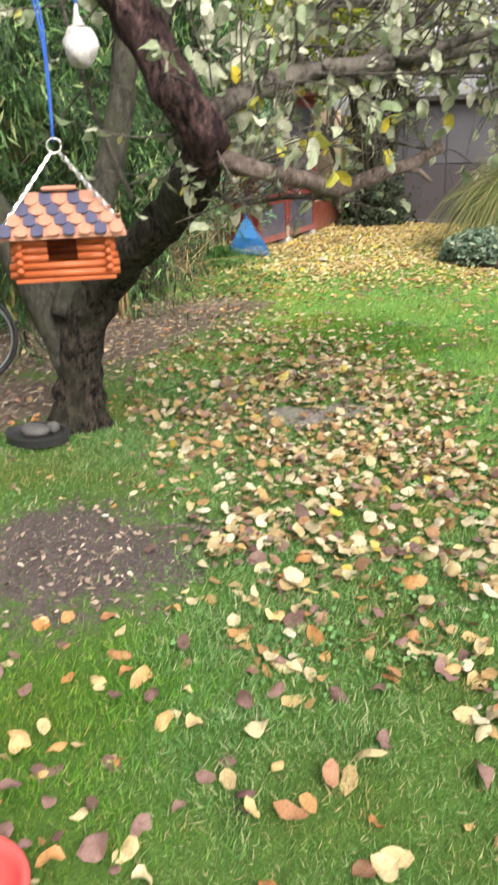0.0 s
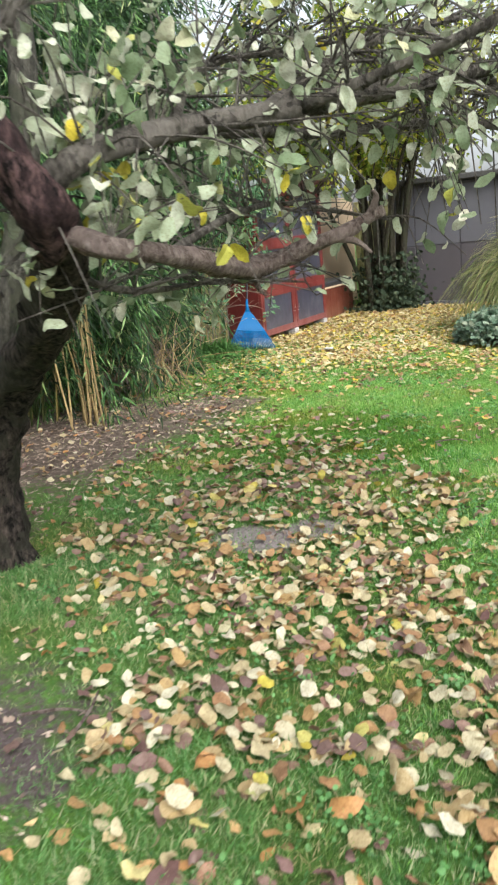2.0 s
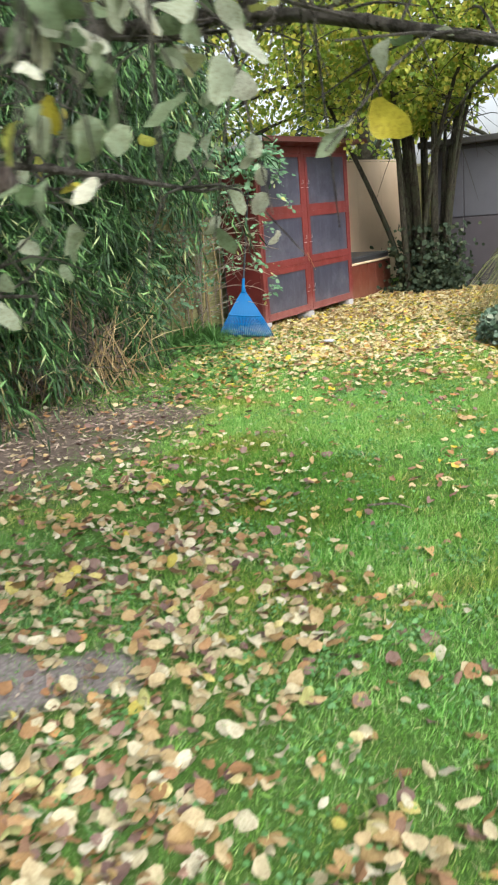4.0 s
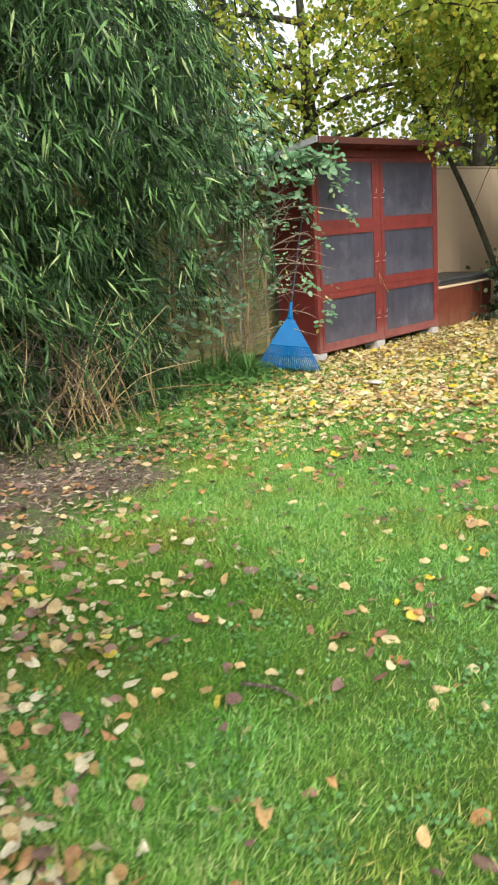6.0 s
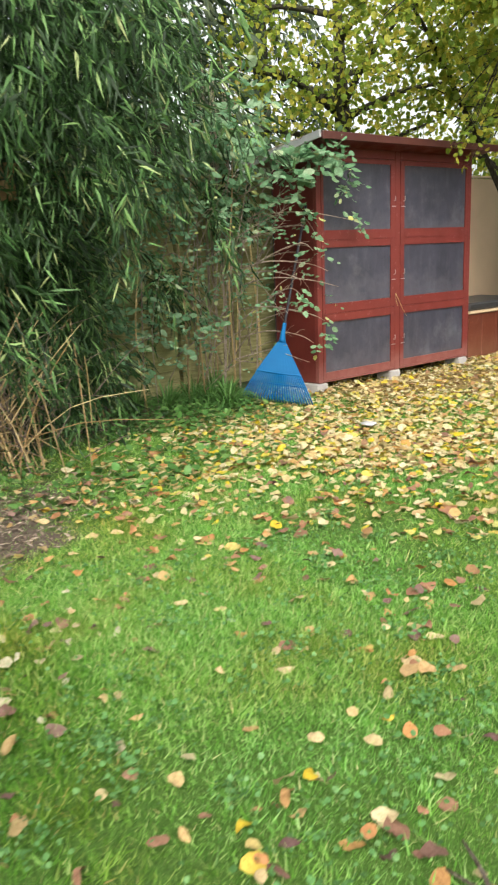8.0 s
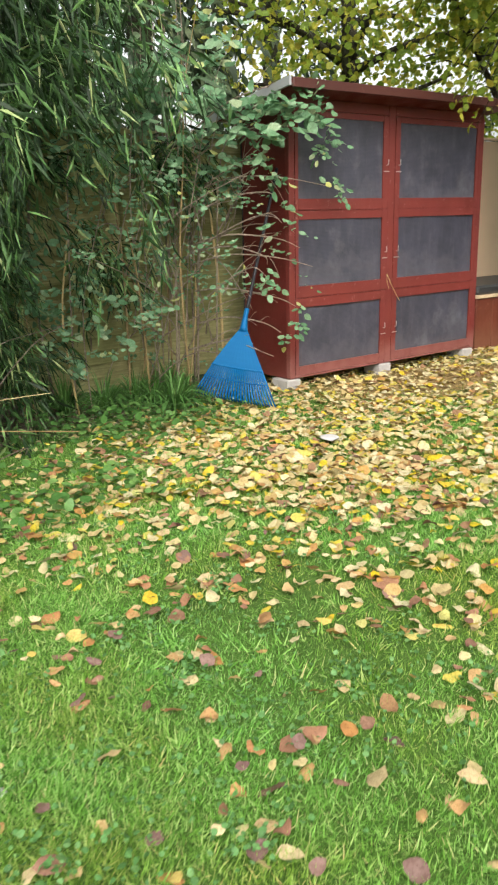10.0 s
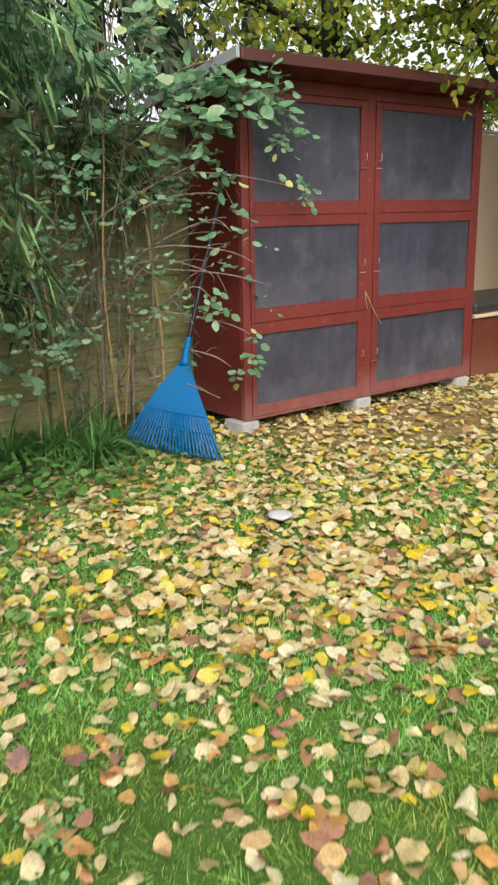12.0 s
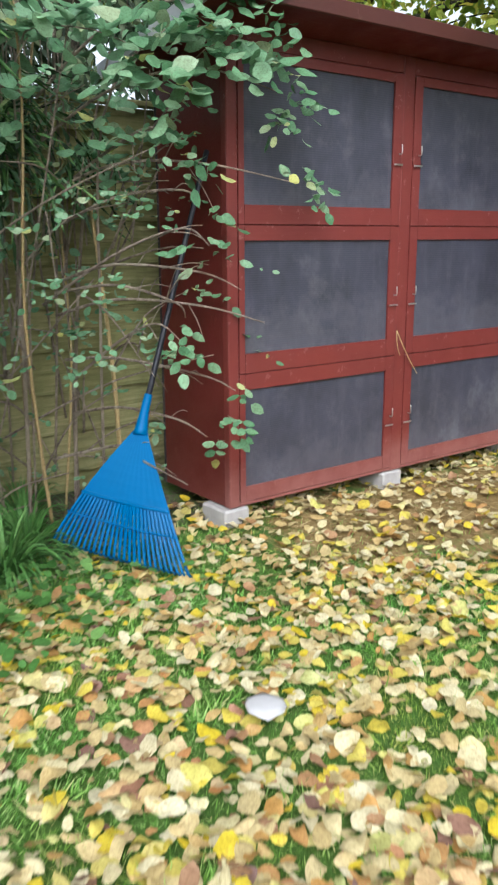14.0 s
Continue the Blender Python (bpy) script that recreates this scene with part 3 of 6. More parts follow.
tagged(scatter("fallen_leaves", FALLEN, *lie(*spread(6500, -4.4, 1.3, 1.8, 7.8, under_apple), 0.034, 0.085, 0.04, 0.5), M_FALL_TAN), "dry tan apple leaves scattered on the lawn", "fallen leaves", kind="stuff")
tagged(scatter("fallen_leaves", FALLEN, *lie(*spread(33000, -5.7, -0.8, 8.3, 16.2, by_shed), 0.034, 0.092, 0.04, 0.36), M_FALL_YEL), "thick carpet of yellow leaves before the red shed", "fallen leaves", kind="stuff")
tagged(scatter("fallen_leaves", FALLEN, *lie(*spread(4000, -5.0, 2.2, 0.6, 10.6, lambda x, y: (0.3 + 0.35 * (np.sin(1.9 * x + 0.4) * np.sin(1.5 * y + 1) > 0.2)) * np.clip(zone(x, y, SOIL) - 0.3, 0.05, 1)), 0.035, 0.078), M_FALL_MIX), "scattered brown and orange leaves on the grass", "fallen leaves", kind="stuff")
x, y = spread(900, -3.9, -1.5, 6.0, 7.8, lambda x, y: np.clip(1.1 - np.hypot((x + 2.75) / 1.1, (y - 6.9) / 0.9), 0, 0.8))
tagged(scatter("fallen_leaves", FALLEN, *lie(x, y, 0.032, 0.08, 0.03, 0.45), M_FALL_TAN), "thin scatter of tan leaves towards the hedge", "fallen leaves", kind="stuff")
cx, cy = spread(330, -4.9, -0.2, 6.9, 10.9, lambda x, y: np.clip((y - 6.4) / 4, 0.2, 1))
k = rng.integers(0, len(cx), 900)
x, y = cx[k] + rng.normal(0, 0.075, 900), cy[k] + rng.normal(0, 0.075, 900)
tagged(scatter("fallen_leaves", FALLEN, *lie(x, y, 0.032, 0.092, 0.035, 0.3), M_FALL_OUT), "small drifts of tan and orange leaves on the grass", "fallen leaves", kind="stuff")
x, y = spread(26000, -5.9, -2.6, 3.2, 10.8, lambda x, y: np.clip(1.15 - zone(x, y, LITTER), 0, 1))
p, a, s = lie(x, y, 0.03, 0.085, 0.02, 0.3)
tagged(scatter("leaf_litter", [narrow_leaf(0.07, 0.05), narrow_leaf(0.12, 0.1)], p, a, s, M_TWIGLITTER), "dry brown bamboo litter under the hedge", "leaf litter", kind="stuff")
x, y = spread(900, -5.6, -2.6, 3.2, 9.2, lambda x, y: np.clip(1.2 - zone(x, y, LITTER), 0, 1))
tagged(scatter("fallen_leaves", FALLEN, *lie(x, y, 0.03, 0.08, 0.03, 0.35), M_FALL_TAN), "tan leaves caught in the bamboo litter", "fallen leaves", kind="stuff")
x, y = spread(9000, -5.7, -2.4, 11.2, 16.5, lambda x, y: np.clip(1.2 - zone(x, y, STRAW), 0, 1))
p, a, s = lie(x, y, 0.05, 0.14, 0.02, 0.2)
tagged(scatter("straw", [narrow_leaf(0.018, 0.03)], p, a, s, M_STRAW), "pale straw strewn before the shed doors", "straw", kind="stuff")

# small round-leaved weeds through the lawn, in loose patches
cx, cy = spread(620, -4.8, 1.0, 2.2, 9.9, lambda x, y: np.clip(zone(x, y, SOIL + LITTER) - 0.9, 0, 1))
k = rng.integers(0, len(cx), 17000)
sp = rng.uniform(0.03, 0.13, len(cx))[k]
x, y = cx[k] + rng.normal(0, 1, len(k)) * sp, cy[k] + rng.normal(0, 1, len(k)) * sp
n = len(x)
p = np.stack([x, y, ground_z(x, y) + rng.uniform(0.012, 0.04, n)], -1)
tagged(scatter("lawn_weeds", [broad_leaf(0.95, 0.1, 0.1, 0.05, 3), broad_leaf(0.8, -0.2, 0.1, 0.05, 3)], p, axes_of(rand_dirs(n, 0.4), rand_dirs(n) * 0.6 + np.array([0, 0, -1.0])), rng.uniform(0.009, 0.022, n), M_CLOVER), "patches of small clover-like weeds in the lawn", "weeds", kind="stuff")

# crumbs and twig ends on the bare earth
x, y = spread(3000, -2.7, -1.0, 1.8, 5.1, lambda x, y: np.clip(1.25 - zone(x, y, SOIL[:3]), 0, 1))
p, a, s = lie(x, y, 0.012, 0.05, 0.016, 0.5)
tagged(scatter("earth_crumbs", [narrow_leaf(0.16, 0.1), narrow_leaf(0.3, 0.2)], p, a, s, M_TWIGLITTER), "crumbs and twig ends on bare earth", "debris", kind="stuff")

x, y = spread(240, -1.9, 1.4, 1.1, 2.9, lambda x, y: np.clip(zone(x, y, SOIL) - 0.4, 0, 1))
tagged(scatter("fallen_leaves", [FALLEN[3], FALLEN[5], FALLEN[6], FALLEN[1]], *lie(x, y, 0.06, 0.11, 0.04, 0.55), M_FALL_MIX), "curled brown leaves on worn grass", "fallen leaves", kind="stuff")

# ---- red timber shed on pavers ----
SX, SB, SY0, SY1, SZ0, SZ1 = -5.28, -5.86, 11.70, 14.05, 0.075, 2.2
shed = thing("garden_shed", (SX, 12.9, 0), "red painted timber shed with six dark mesh doors", "shed")


def placed(name, bm, mat, parent, label="", smooth=False, origin=(SX, 12.9, 0)):
    bmesh.ops.translate(bm, verts=bm.verts, vec=[-c for c in origin])
    return part(name, bm, mat, parent, label, smooth)


placed("side_panel", box_bm((SB, SY0, SZ0), (SX - 0.045, SY0 + 0.03, 2.16)), M_RED_SHADED, shed)
placed("side_panel", box_bm((SB, SY1 - 0.03, SZ0), (SX - 0.045, SY1, 2.16)), M_RED_SHADED, shed)
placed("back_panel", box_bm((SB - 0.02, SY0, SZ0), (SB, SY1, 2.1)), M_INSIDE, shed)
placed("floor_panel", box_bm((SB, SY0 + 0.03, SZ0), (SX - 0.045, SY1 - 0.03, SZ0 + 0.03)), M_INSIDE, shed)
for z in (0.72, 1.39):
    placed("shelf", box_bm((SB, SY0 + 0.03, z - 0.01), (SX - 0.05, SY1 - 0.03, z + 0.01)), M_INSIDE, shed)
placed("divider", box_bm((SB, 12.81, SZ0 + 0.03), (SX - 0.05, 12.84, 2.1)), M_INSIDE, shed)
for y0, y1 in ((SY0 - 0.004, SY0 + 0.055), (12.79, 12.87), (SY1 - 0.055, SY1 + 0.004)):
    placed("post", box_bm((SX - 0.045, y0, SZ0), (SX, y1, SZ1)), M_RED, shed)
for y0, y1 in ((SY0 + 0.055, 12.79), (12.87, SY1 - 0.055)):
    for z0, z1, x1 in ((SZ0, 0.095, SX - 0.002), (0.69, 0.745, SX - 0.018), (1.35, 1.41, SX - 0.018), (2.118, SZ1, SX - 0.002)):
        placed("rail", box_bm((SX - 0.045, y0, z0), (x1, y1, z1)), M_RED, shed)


def shed_door(y0, y1, z0, z1, py0, py1, pz0, pz1, latch_y):
    d = placed("door", box_bm((SX - 0.016, py0 - 0.004, pz0 - 0.004), (SX - 0.01, py1 + 0.004, pz1 + 0.004), 0), M_PANE, shed, "dusty dark wire-mesh pane in a red frame")
    for lo, hi in (((y0, z0), (py0, z1)), ((py1, z0), (y1, z1)), ((py0, z0), (py1, pz0)), ((py0, pz1), (py1, z1))):
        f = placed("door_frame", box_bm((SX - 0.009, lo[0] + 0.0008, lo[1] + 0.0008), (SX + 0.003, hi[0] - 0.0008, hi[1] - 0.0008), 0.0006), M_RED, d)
        f.matrix_parent_inverse = Matrix()
    bm = tube_bm([(SX + 0.014, latch_y, (z0 + z1) / 2 - 0.015), (SX + 0.034, latch_y, (z0 + z1) / 2 - 0.012), (SX + 0.034, latch_y, (z0 + z1) / 2 + 0.03)], [0.0035, 0.0035], 6, 3)
    placed("latch", bm, M_LATCH, d, "small steel turn latch", True)
    placed("hook", box_bm((SX + 0.012, latch_y - 0.03, (z0 + z1) / 2 - 0.07), (SX + 0.017, latch_y + 0.03, (z0 + z1) / 2 - 0.062), 0.001), M_LATCH, d)


for z0, z1, pz0, pz1 in ((0.098, 0.716, 0.17, 0.64), (0.719, 1.386, 0.81, 1.318), (1.389, 2.115, 1.475, 2.07)):
    shed_door(SY0 + 0.057, 12.788, z0, z1, SY0 + 0.09, 12.725, pz0, pz1, 12.755)
    shed_door(12.872, SY1 - 0.057, z0, z1, 12.93, SY1 - 0.1, pz0, pz1, 12.9)
twine = thing("twine", (SX + 0.012, 12.79, 0.82), "frayed pale twine hanging from a shed door", "twine")
part("strand", tube_bm([(0, 0, 0.03), (0.02, 0.03, -0.05), (0.015, 0.09, -0.13), (0.02, 0.15, -0.21)], [0.003, 0.003, 0.002], 5, 4), M_STRAW, twine, "", True)
part("strand", tube_bm([(0, 0, 0.03), (0.015, -0.01, -0.04), (0.02, 0.01, -0.1)], [0.002, 0.002, 0.0015], 5, 4), M_STRAW, twine, "", True)
# straw bedding seen dimly behind the panes
for k in range(7):
    c = (-5.5 + 0.1 * math.sin(k), 11.95 + 0.3 * k, (0.13, 0.76, 0.13, 0.76, 0.13, 1.43, 0.76)[k])
    placed("bedding", rock_bm(c, (0.12, 0.16, 0.05), k, 2), M_STRAW, shed, "heap of pale bedding straw", True)


def roof_bm(y0, y1, thick, lift, x0=-5.0, x1=-5.98, z0=2.27, z1=2.1):
    bm = bmesh.new()
    vs = [bm.verts.new((x, y, z)) for y in (y0, y1) for x, z in ((x0, z0 + lift), (x1, z1 + lift), (x1, z1 + lift - thick), (x0, z0 + lift - thick))]
    for k in range(4):
        bm.faces.new((vs[k], vs[(k + 1) % 4], vs[4 + (k + 1) % 4], vs[4 + k]))
    bm.faces.new(vs[3::-1])
    bm.faces.new(vs[4:])
    return bm


roof = placed("roof", roof_bm(11.49, 14.14, 0.02, 0.0), M_RED_SHADED, shed, "low sloping plank roof")
placed("felt", roof_bm(11.485, 14.145, 0.012, 0.0125, -4.995, -5.985), M_FELT, roof, "dark mossy roofing felt")
placed("fascia", box_bm((-5.0, 11.49, 2.215), (-4.98, 14.14, 2.28), 0.004), M_FASCIA, roof)
placed("edge_strip", roof_bm(11.462, 11.486, 0.06, 0.018), M_TRIM, roof, "weathered zinc edge strip")
for y in (11.72, 12.79, 13.95):
    pv = thing("paver", (-5.25, y, 0), "grey concrete paver carrying the shed", "paver", "pavers under the shed")
    bm = box_bm((-0.22, -0.06, -0.03), (-0.02, 0.085, 0.07), 0.008)
    part("block", bm, M_CONCRETE, pv)

# ---- blue leaf rake against the shed ----
rake = thing("leaf_rake", (-5.12, 11.02, 0.04), "bright blue plastic leaf rake with a dark pole", "rake")
R0 = Vector((-5.12, 11.01, 0.05))
NECK, TOP = Vector((-5.275, 11.245, 0.605)), Vector((-5.375, 11.66, 1.70))
TR, TL = Vector((-4.85, 11.187, 0.02)), Vector((-5.39, 10.835, 0.1))
org = (-5.12, 11.02, 0.04)
placed("pole", tube_bm([NECK - (TOP - NECK) * 0.03, (NECK + TOP) / 2, TOP], [0.0135, 0.0125, 0.012], 10, 3), M_POLE, rake, "thin dark metal pole", True, org)
placed("neck", tube_bm([NECK + (TOP - NECK) * 0.07, NECK, NECK + (R0 - NECK) * 0.16], [0.018, 0.02, 0.034], 10, 3), M_BLUE, rake, "", True, org)
outn = (TR - TL).cross(NECK - R0).normalized()
if outn.x < 0:
    outn = -outn


def rake_pt(u, v, lift=0.0):
    """u across 0..1, v from the neck 0 to the tips 1."""
    tip = TL.lerp(TR, u) + (R0 - (TL + TR) / 2) * (1 - (2 * u - 1) ** 2) * 1.0
    start = NECK.lerp(R0, 0.1) + (TR - TL) * (u - 0.5) * 0.06
    bow = 0.03 * math.sin(math.pi * v) - 0.05 * max(0, v - 0.86) * 5 * 0.2
    return start.lerp(tip, v) + outn * (bow + lift)


bm = bmesh.new()
cols, rows_ = 24, 8
for side in (0.003, -0.003):
    g = [[bm.verts.new(rake_pt(i / cols, 0.03 + 0.57 * j / rows_, side + (0.0004 if i % 2 else 0))) for i in range(cols + 1)] for j in range(rows_ + 1)]
    for j in range(rows_):
        for i in range(cols):
            q = (g[j][i], g[j][i + 1], g[j + 1][i + 1], g[j + 1][i])
            bm.faces.new(q if side > 0 else q[::-1])
placed("fan", bm, M_BLUE, rake, "", False, org)
for i in range(27):
    u = (i + 0.5) / 27
    bm = tube_bm([rake_pt(u, v) for v in (0.58, 0.75, 0.9, 1.0)] + [rake_pt(u, 1.015, -0.035)], [0.008, 0.0072, 0.006], 5, 2)
    placed("tine", bm, M_BLUE, rake, "", False, org)
placed("rib", tube_bm([rake_pt(u, 0.6, 0.004) for u in (0, 0.25, 0.5, 0.75, 1)], [0.008, 0.008], 6, 4), M_BLUE, rake, "", True, org)
placed("rib", tube_bm([rake_pt(u, 0.77, 0.006) for u in (0.0, 0.25, 0.5, 0.75, 1.0)], [0.005, 0.005], 6, 4), M_BLUE, rake, "", True, org)

# ---- lapped board fence ----
board_me = {}


def fence_run(x, y0, y1, along_y=True, height=1.95, flip=1, coarse=False):
    L = y1 - y0
    f = thing("fence_panel", (x, y0, 0) if along_y else (y0, x, 0), "weathered green-brown lapped timber fence panel", "fence", "garden fence", "structure")
    if not along_y:
        f.rotation_euler.z = -math.pi / 2
    part("post", box_bm((-0.05, -0.045, -0.1), (0.05, 0.045, height + 0.06), 0.006), M_FENCE, f)
    nb = 6 if coarse else 18
    key = (round(L, 2), coarse, flip)
    if key not in board_me:
        bm = box_bm((-0.007, 0.045, -0.004), (0.007, L - 0.045, height / nb + 0.014), 0.002)
        bmesh.ops.rotate(bm, verts=bm.verts, matrix=Matrix.Rotation(flip * -0.17, 3, "Y"))
        me = bpy.data.meshes.new("board")
        bm.to_mesh(me)
        bm.free()
        me.materials.append(M_FENCE)
        board_me[key] = me
    for k in range(nb):
        b = new("board", board_me[key])
        b.location = (0.006 * math.sin(k * 3.1 + y0), 0, 0.05 + k * (height - 0.05) / nb)
        b.parent = f
    part("cap", box_bm((-0.03, 0.04, height + 0.022), (0.03, L - 0.04, height + 0.05), 0.004), M_FENCE, f)
    return f


for k in range(8):
    fence_run(-6.1, 0.05 + 1.78 * k, 0.05 + 1.78 * (k + 1))
for k in range(7):
    fence_run(4.2, -3.2 + 3 * k, -3.2 + 3 * (k + 1), coarse=True)
for k in range(4):
    fence_run(-3.2, -6.1 + 2.6 * k, -6.1 + 2.6 * (k + 1), along_y=False, coarse=True)
for k in range(4):
    fence_run(17.9, -6.1 + 2.6 * k, -6.1 + 2.6 * (k + 1), along_y=False, coarse=True)
fence_run(-6.1, -3.2, 0.05, coarse=True)

# pale boarded wall beyond the shed
tan = thing("boarded_wall", (-6.2, 14.3, 0), "plain beige board wall beyond the shed", "wall", kind="structure")
for k in range(4):
    part("board", box_bm((-0.02, 0.9 * k + 0.002, 0), (0.02, 0.9 * (k + 1) - 0.002, 2.08 - 0.006 * (k % 2)), 0.003), M_TAN, tan)
part("cap", box_bm((-0.03, 0, 2.085), (0.03, 3.6, 2.11), 0.004), M_TAN, tan)

# storage chest with black lid
chest = thing("storage_chest", (-5.75, 14.85, 0), "low red-brown wooden chest with a black lid", "chest")
for k in range(5):
    part("plank", box_bm((0.36, -0.66 + 0.27 * k, 0.02), (0.385, -0.395 + 0.27 * k, 0.52), 0.004), M_REDBROWN, chest)
part("side", box_bm((-0.36, -0.66, 0.02), (0.358, -0.635, 0.52)), M_REDBROWN, chest)
part("side", box_bm((-0.36, 0.665, 0.02), (0.358, 0.69, 0.52)), M_REDBROWN, chest)
part("back", box_bm((-0.385, -0.66, 0.02), (-0.362, 0.69, 0.52)), M_REDBROWN, chest)
part("rim", box_bm((-0.4, -0.675, 0.523), (0.41, 0.7, 0.55), 0.004), M_TAN, chest, "pale wooden rim")
part("lid", box_bm((-0.37, -0.64, 0.553), (0.38, 0.67, 0.64), 0.02), M_BLACK, chest, "black plastic lid")

# grey garden shed in the far corner
grey = thing("grey_shed", (-3.7, 15.75, 0), "grey panelled garden shed behind bare stems", "shed")
part("body", box_bm((-0.98, 0.02, 0.04), (1.3, 1.6, 2.12), 0.01), M_GREYLOW, grey)
for i, (x0, x1) in enumerate(((-0.98, -0.5), (-0.49, 0.3), (0.31, 1.3))):
    part("upper_panel", box_bm((x0, 0, 1.08), (x1 - 0.01, 0.018, 2.06), 0.004), M_GREY, grey, "lighter grey upper panel")
    part("lower_panel", box_bm((x0, 0, 0.1), (x1 - 0.01, 0.018, 1.06), 0.004), M_GREYLOW, grey)
part("sill", box_bm((-1.0, -0.02, 0.0), (1.32, 0.02, 0.095), 0.005), M_GREY, grey)
part("roof", box_bm((-1.15, -0.2, 2.125), (1.45, 1.75, 2.22), 0.015), M_FELT, grey, "flat dark felt roof")

# ---- apple tree ----
apple = thing("apple_tree", (-3.2, 4.02, 0), "old leaning apple tree with pale thinning leaves", "tree")
AO = (-3.2, 4.02, 0)
trunk = placed("trunk", tube_bm([(-2.94, 3.98, -0.06), (-2.93, 3.98, 0.1), (-2.89, 3.98, 0.35), (-2.78, 3.95, 0.66), (-2.5, 3.85, 0.97), (-2.06, 3.62, 1.23), (-1.64, 3.3, 1.47), (-1.46, 3.1, 1.62)],
                               [0.19, 0.15, 0.13, 0.125, 0.11, 0.1, 0.095, 0.085], 18, 9, 0.32), M_BARK, apple, "dark rough leaning trunk", True, AO)
placed("limb", tube_bm([(-1.56, 3.22, 1.53), (-1.42, 3.04, 1.65), (-1.45, 2.95, 1.79), (-1.56, 2.93, 1.96), (-1.68, 2.93, 2.13), (-1.79, 2.93, 2.28), (-1.81, 2.93, 2.5), (-1.78, 2.95, 3.2)], [0.075, 0.085, 0.08, 0.074, 0.072, 0.07, 0.05, 0.036], 16, 8, 0.4, seed=3), M_BARK_RED, apple, "dark reddish limb with peeling bark", True, AO)
placed("burr", rock_bm((-1.86, 2.92, 2.25), (0.1, 0.08, 0.075), 77), M_BARK_RED, apple, "swollen knot with peeling bark", True, AO)
placed("limb", tube_bm([(-1.74, 2.95, 2.25), (-1.82, 2.7, 2.36), (-1.83, 2.3, 2.44), (-1.95, 1.7, 2.7)], [0.055, 0.045, 0.035, 0.02], 10, 5, 0.2, seed=5), M_BARK_RED, apple, "", True, AO)
placed("limb", tube_bm([(-2.93, 3.98, 0.35), (-3.12, 3.93, 0.9), (-3.45, 3.8, 1.6), (-3.72, 3.7, 2.3), (-3.9, 3.6, 3.3)], [0.11, 0.105, 0.1, 0.09, 0.06], 12, 6, 0.2, seed=8), M_BARK_GREY, apple, "grey upright limb", True, AO)
placed("limb", tube_bm([(-2.9, 3.9, 0.7), (-2.78, 4.1, 1.2), (-2.66, 4.25, 1.7), (-2.55, 4.3, 2.3), (-2.6, 4.4, 3.2)], [0.085, 0.085, 0.08, 0.07, 0.05], 12, 6, 0.2, seed=9), M_BARK_GREY, apple, "grey upright limb", True, AO)
BRANCH = [
    ([(-1.58, 3.14, 1.66), (-1.31, 3.05, 1.79), (-1.22, 3.5, 1.9), (-0.98, 3.73, 1.93), (-0.57, 4.26, 2.02), (-0.1, 4.6, 2.12), (0.5, 5.2, 2.4)], [0.055, 0.045, 0.041, 0.038, 0.032, 0.023, 0.009], M_TWIG),
    ([(-1.55, 3.16, 1.62), (-1.25, 3.1, 1.55), (-1.17, 3.5, 1.47), (-1.2, 3.95, 1.42), (-0.95, 4.07, 1.5), (-0.77, 4.19, 1.585)], [0.045, 0.036, 0.038, 0.04, 0.034, 0.02], M_DEADWOOD),
    ([(-1.25, 3.4, 1.88), (-1.25, 4.1, 1.93), (-1.2, 4.72, 1.95), (-0.7, 4.97, 1.94), (-0.14, 4.86, 1.78), (0.1, 4.9, 1.7)], [0.03, 0.026, 0.022, 0.018, 0.012, 0.006], M_TWIG),
    ([(-1.2, 3.3, 1.5), (-1.25, 3.9, 1.62), (-1.35, 4.6, 1.66), (-1.1, 5.2, 1.55)], [0.016, 0.014, 0.011, 0.005], M_TWIG),
    ([(-1.6, 3.2, 1.5), (-1.55, 3.6, 1.38), (-1.5, 4.2, 1.36), (-1.35, 4.7, 1.3)], [0.016, 0.013, 0.01, 0.004], M_TWIG),
    ([(-1.62, 3.0, 2.0), (-1.4, 3.2, 2.4), (-1.0, 3.6, 2.75), (-0.5, 4.2, 3.0)], [0.03, 0.026, 0.02, 0.01], M_TWIG),
    ([(-0.9, 3.8, 1.94), (-0.3, 3.9, 2.1), (0.2, 3.9, 2.3), (0.8, 4.1, 2.5)], [0.022, 0.018, 0.013, 0.006], M_TWIG),
    ([(-1.0, 3.7, 1.94), (-0.85, 4.3, 2.2), (-0.75, 4.7, 2.3), (-0.7, 5.1, 2.4)], [0.022, 0.017, 0.012, 0.006], M_TWIG),
    ([(-0.57, 4.26, 2.02), (-0.5, 4.6, 2.05), (-0.5, 4.85, 2.05), (-0.55, 5.1, 2.0)], [0.02, 0.016, 0.011, 0.005], M_TWIG),
    ([(-1.2, 3.45, 1.9), (-1.35, 3.9, 2.15), (-1.4, 4.6, 2.3), (-1.35, 5.1, 2.35)], [0.02, 0.016, 0.011, 0.005], M_TWIG),
    ([(-0.1, 4.6, 2.12), (0.3, 4.5, 2.25), (0.8, 4.6, 2.3), (1.3, 4.9, 2.3)], [0.018, 0.014, 0.01, 0.005], M_TWIG),
    ([(-2.0, 3.38, 1.4), (-2.05, 3.25, 1.7), (-2.1, 3.15, 2.1), (-2.15, 3.05, 2.6)], [0.014, 0.012, 0.01, 0.005], M_TWIG),
]
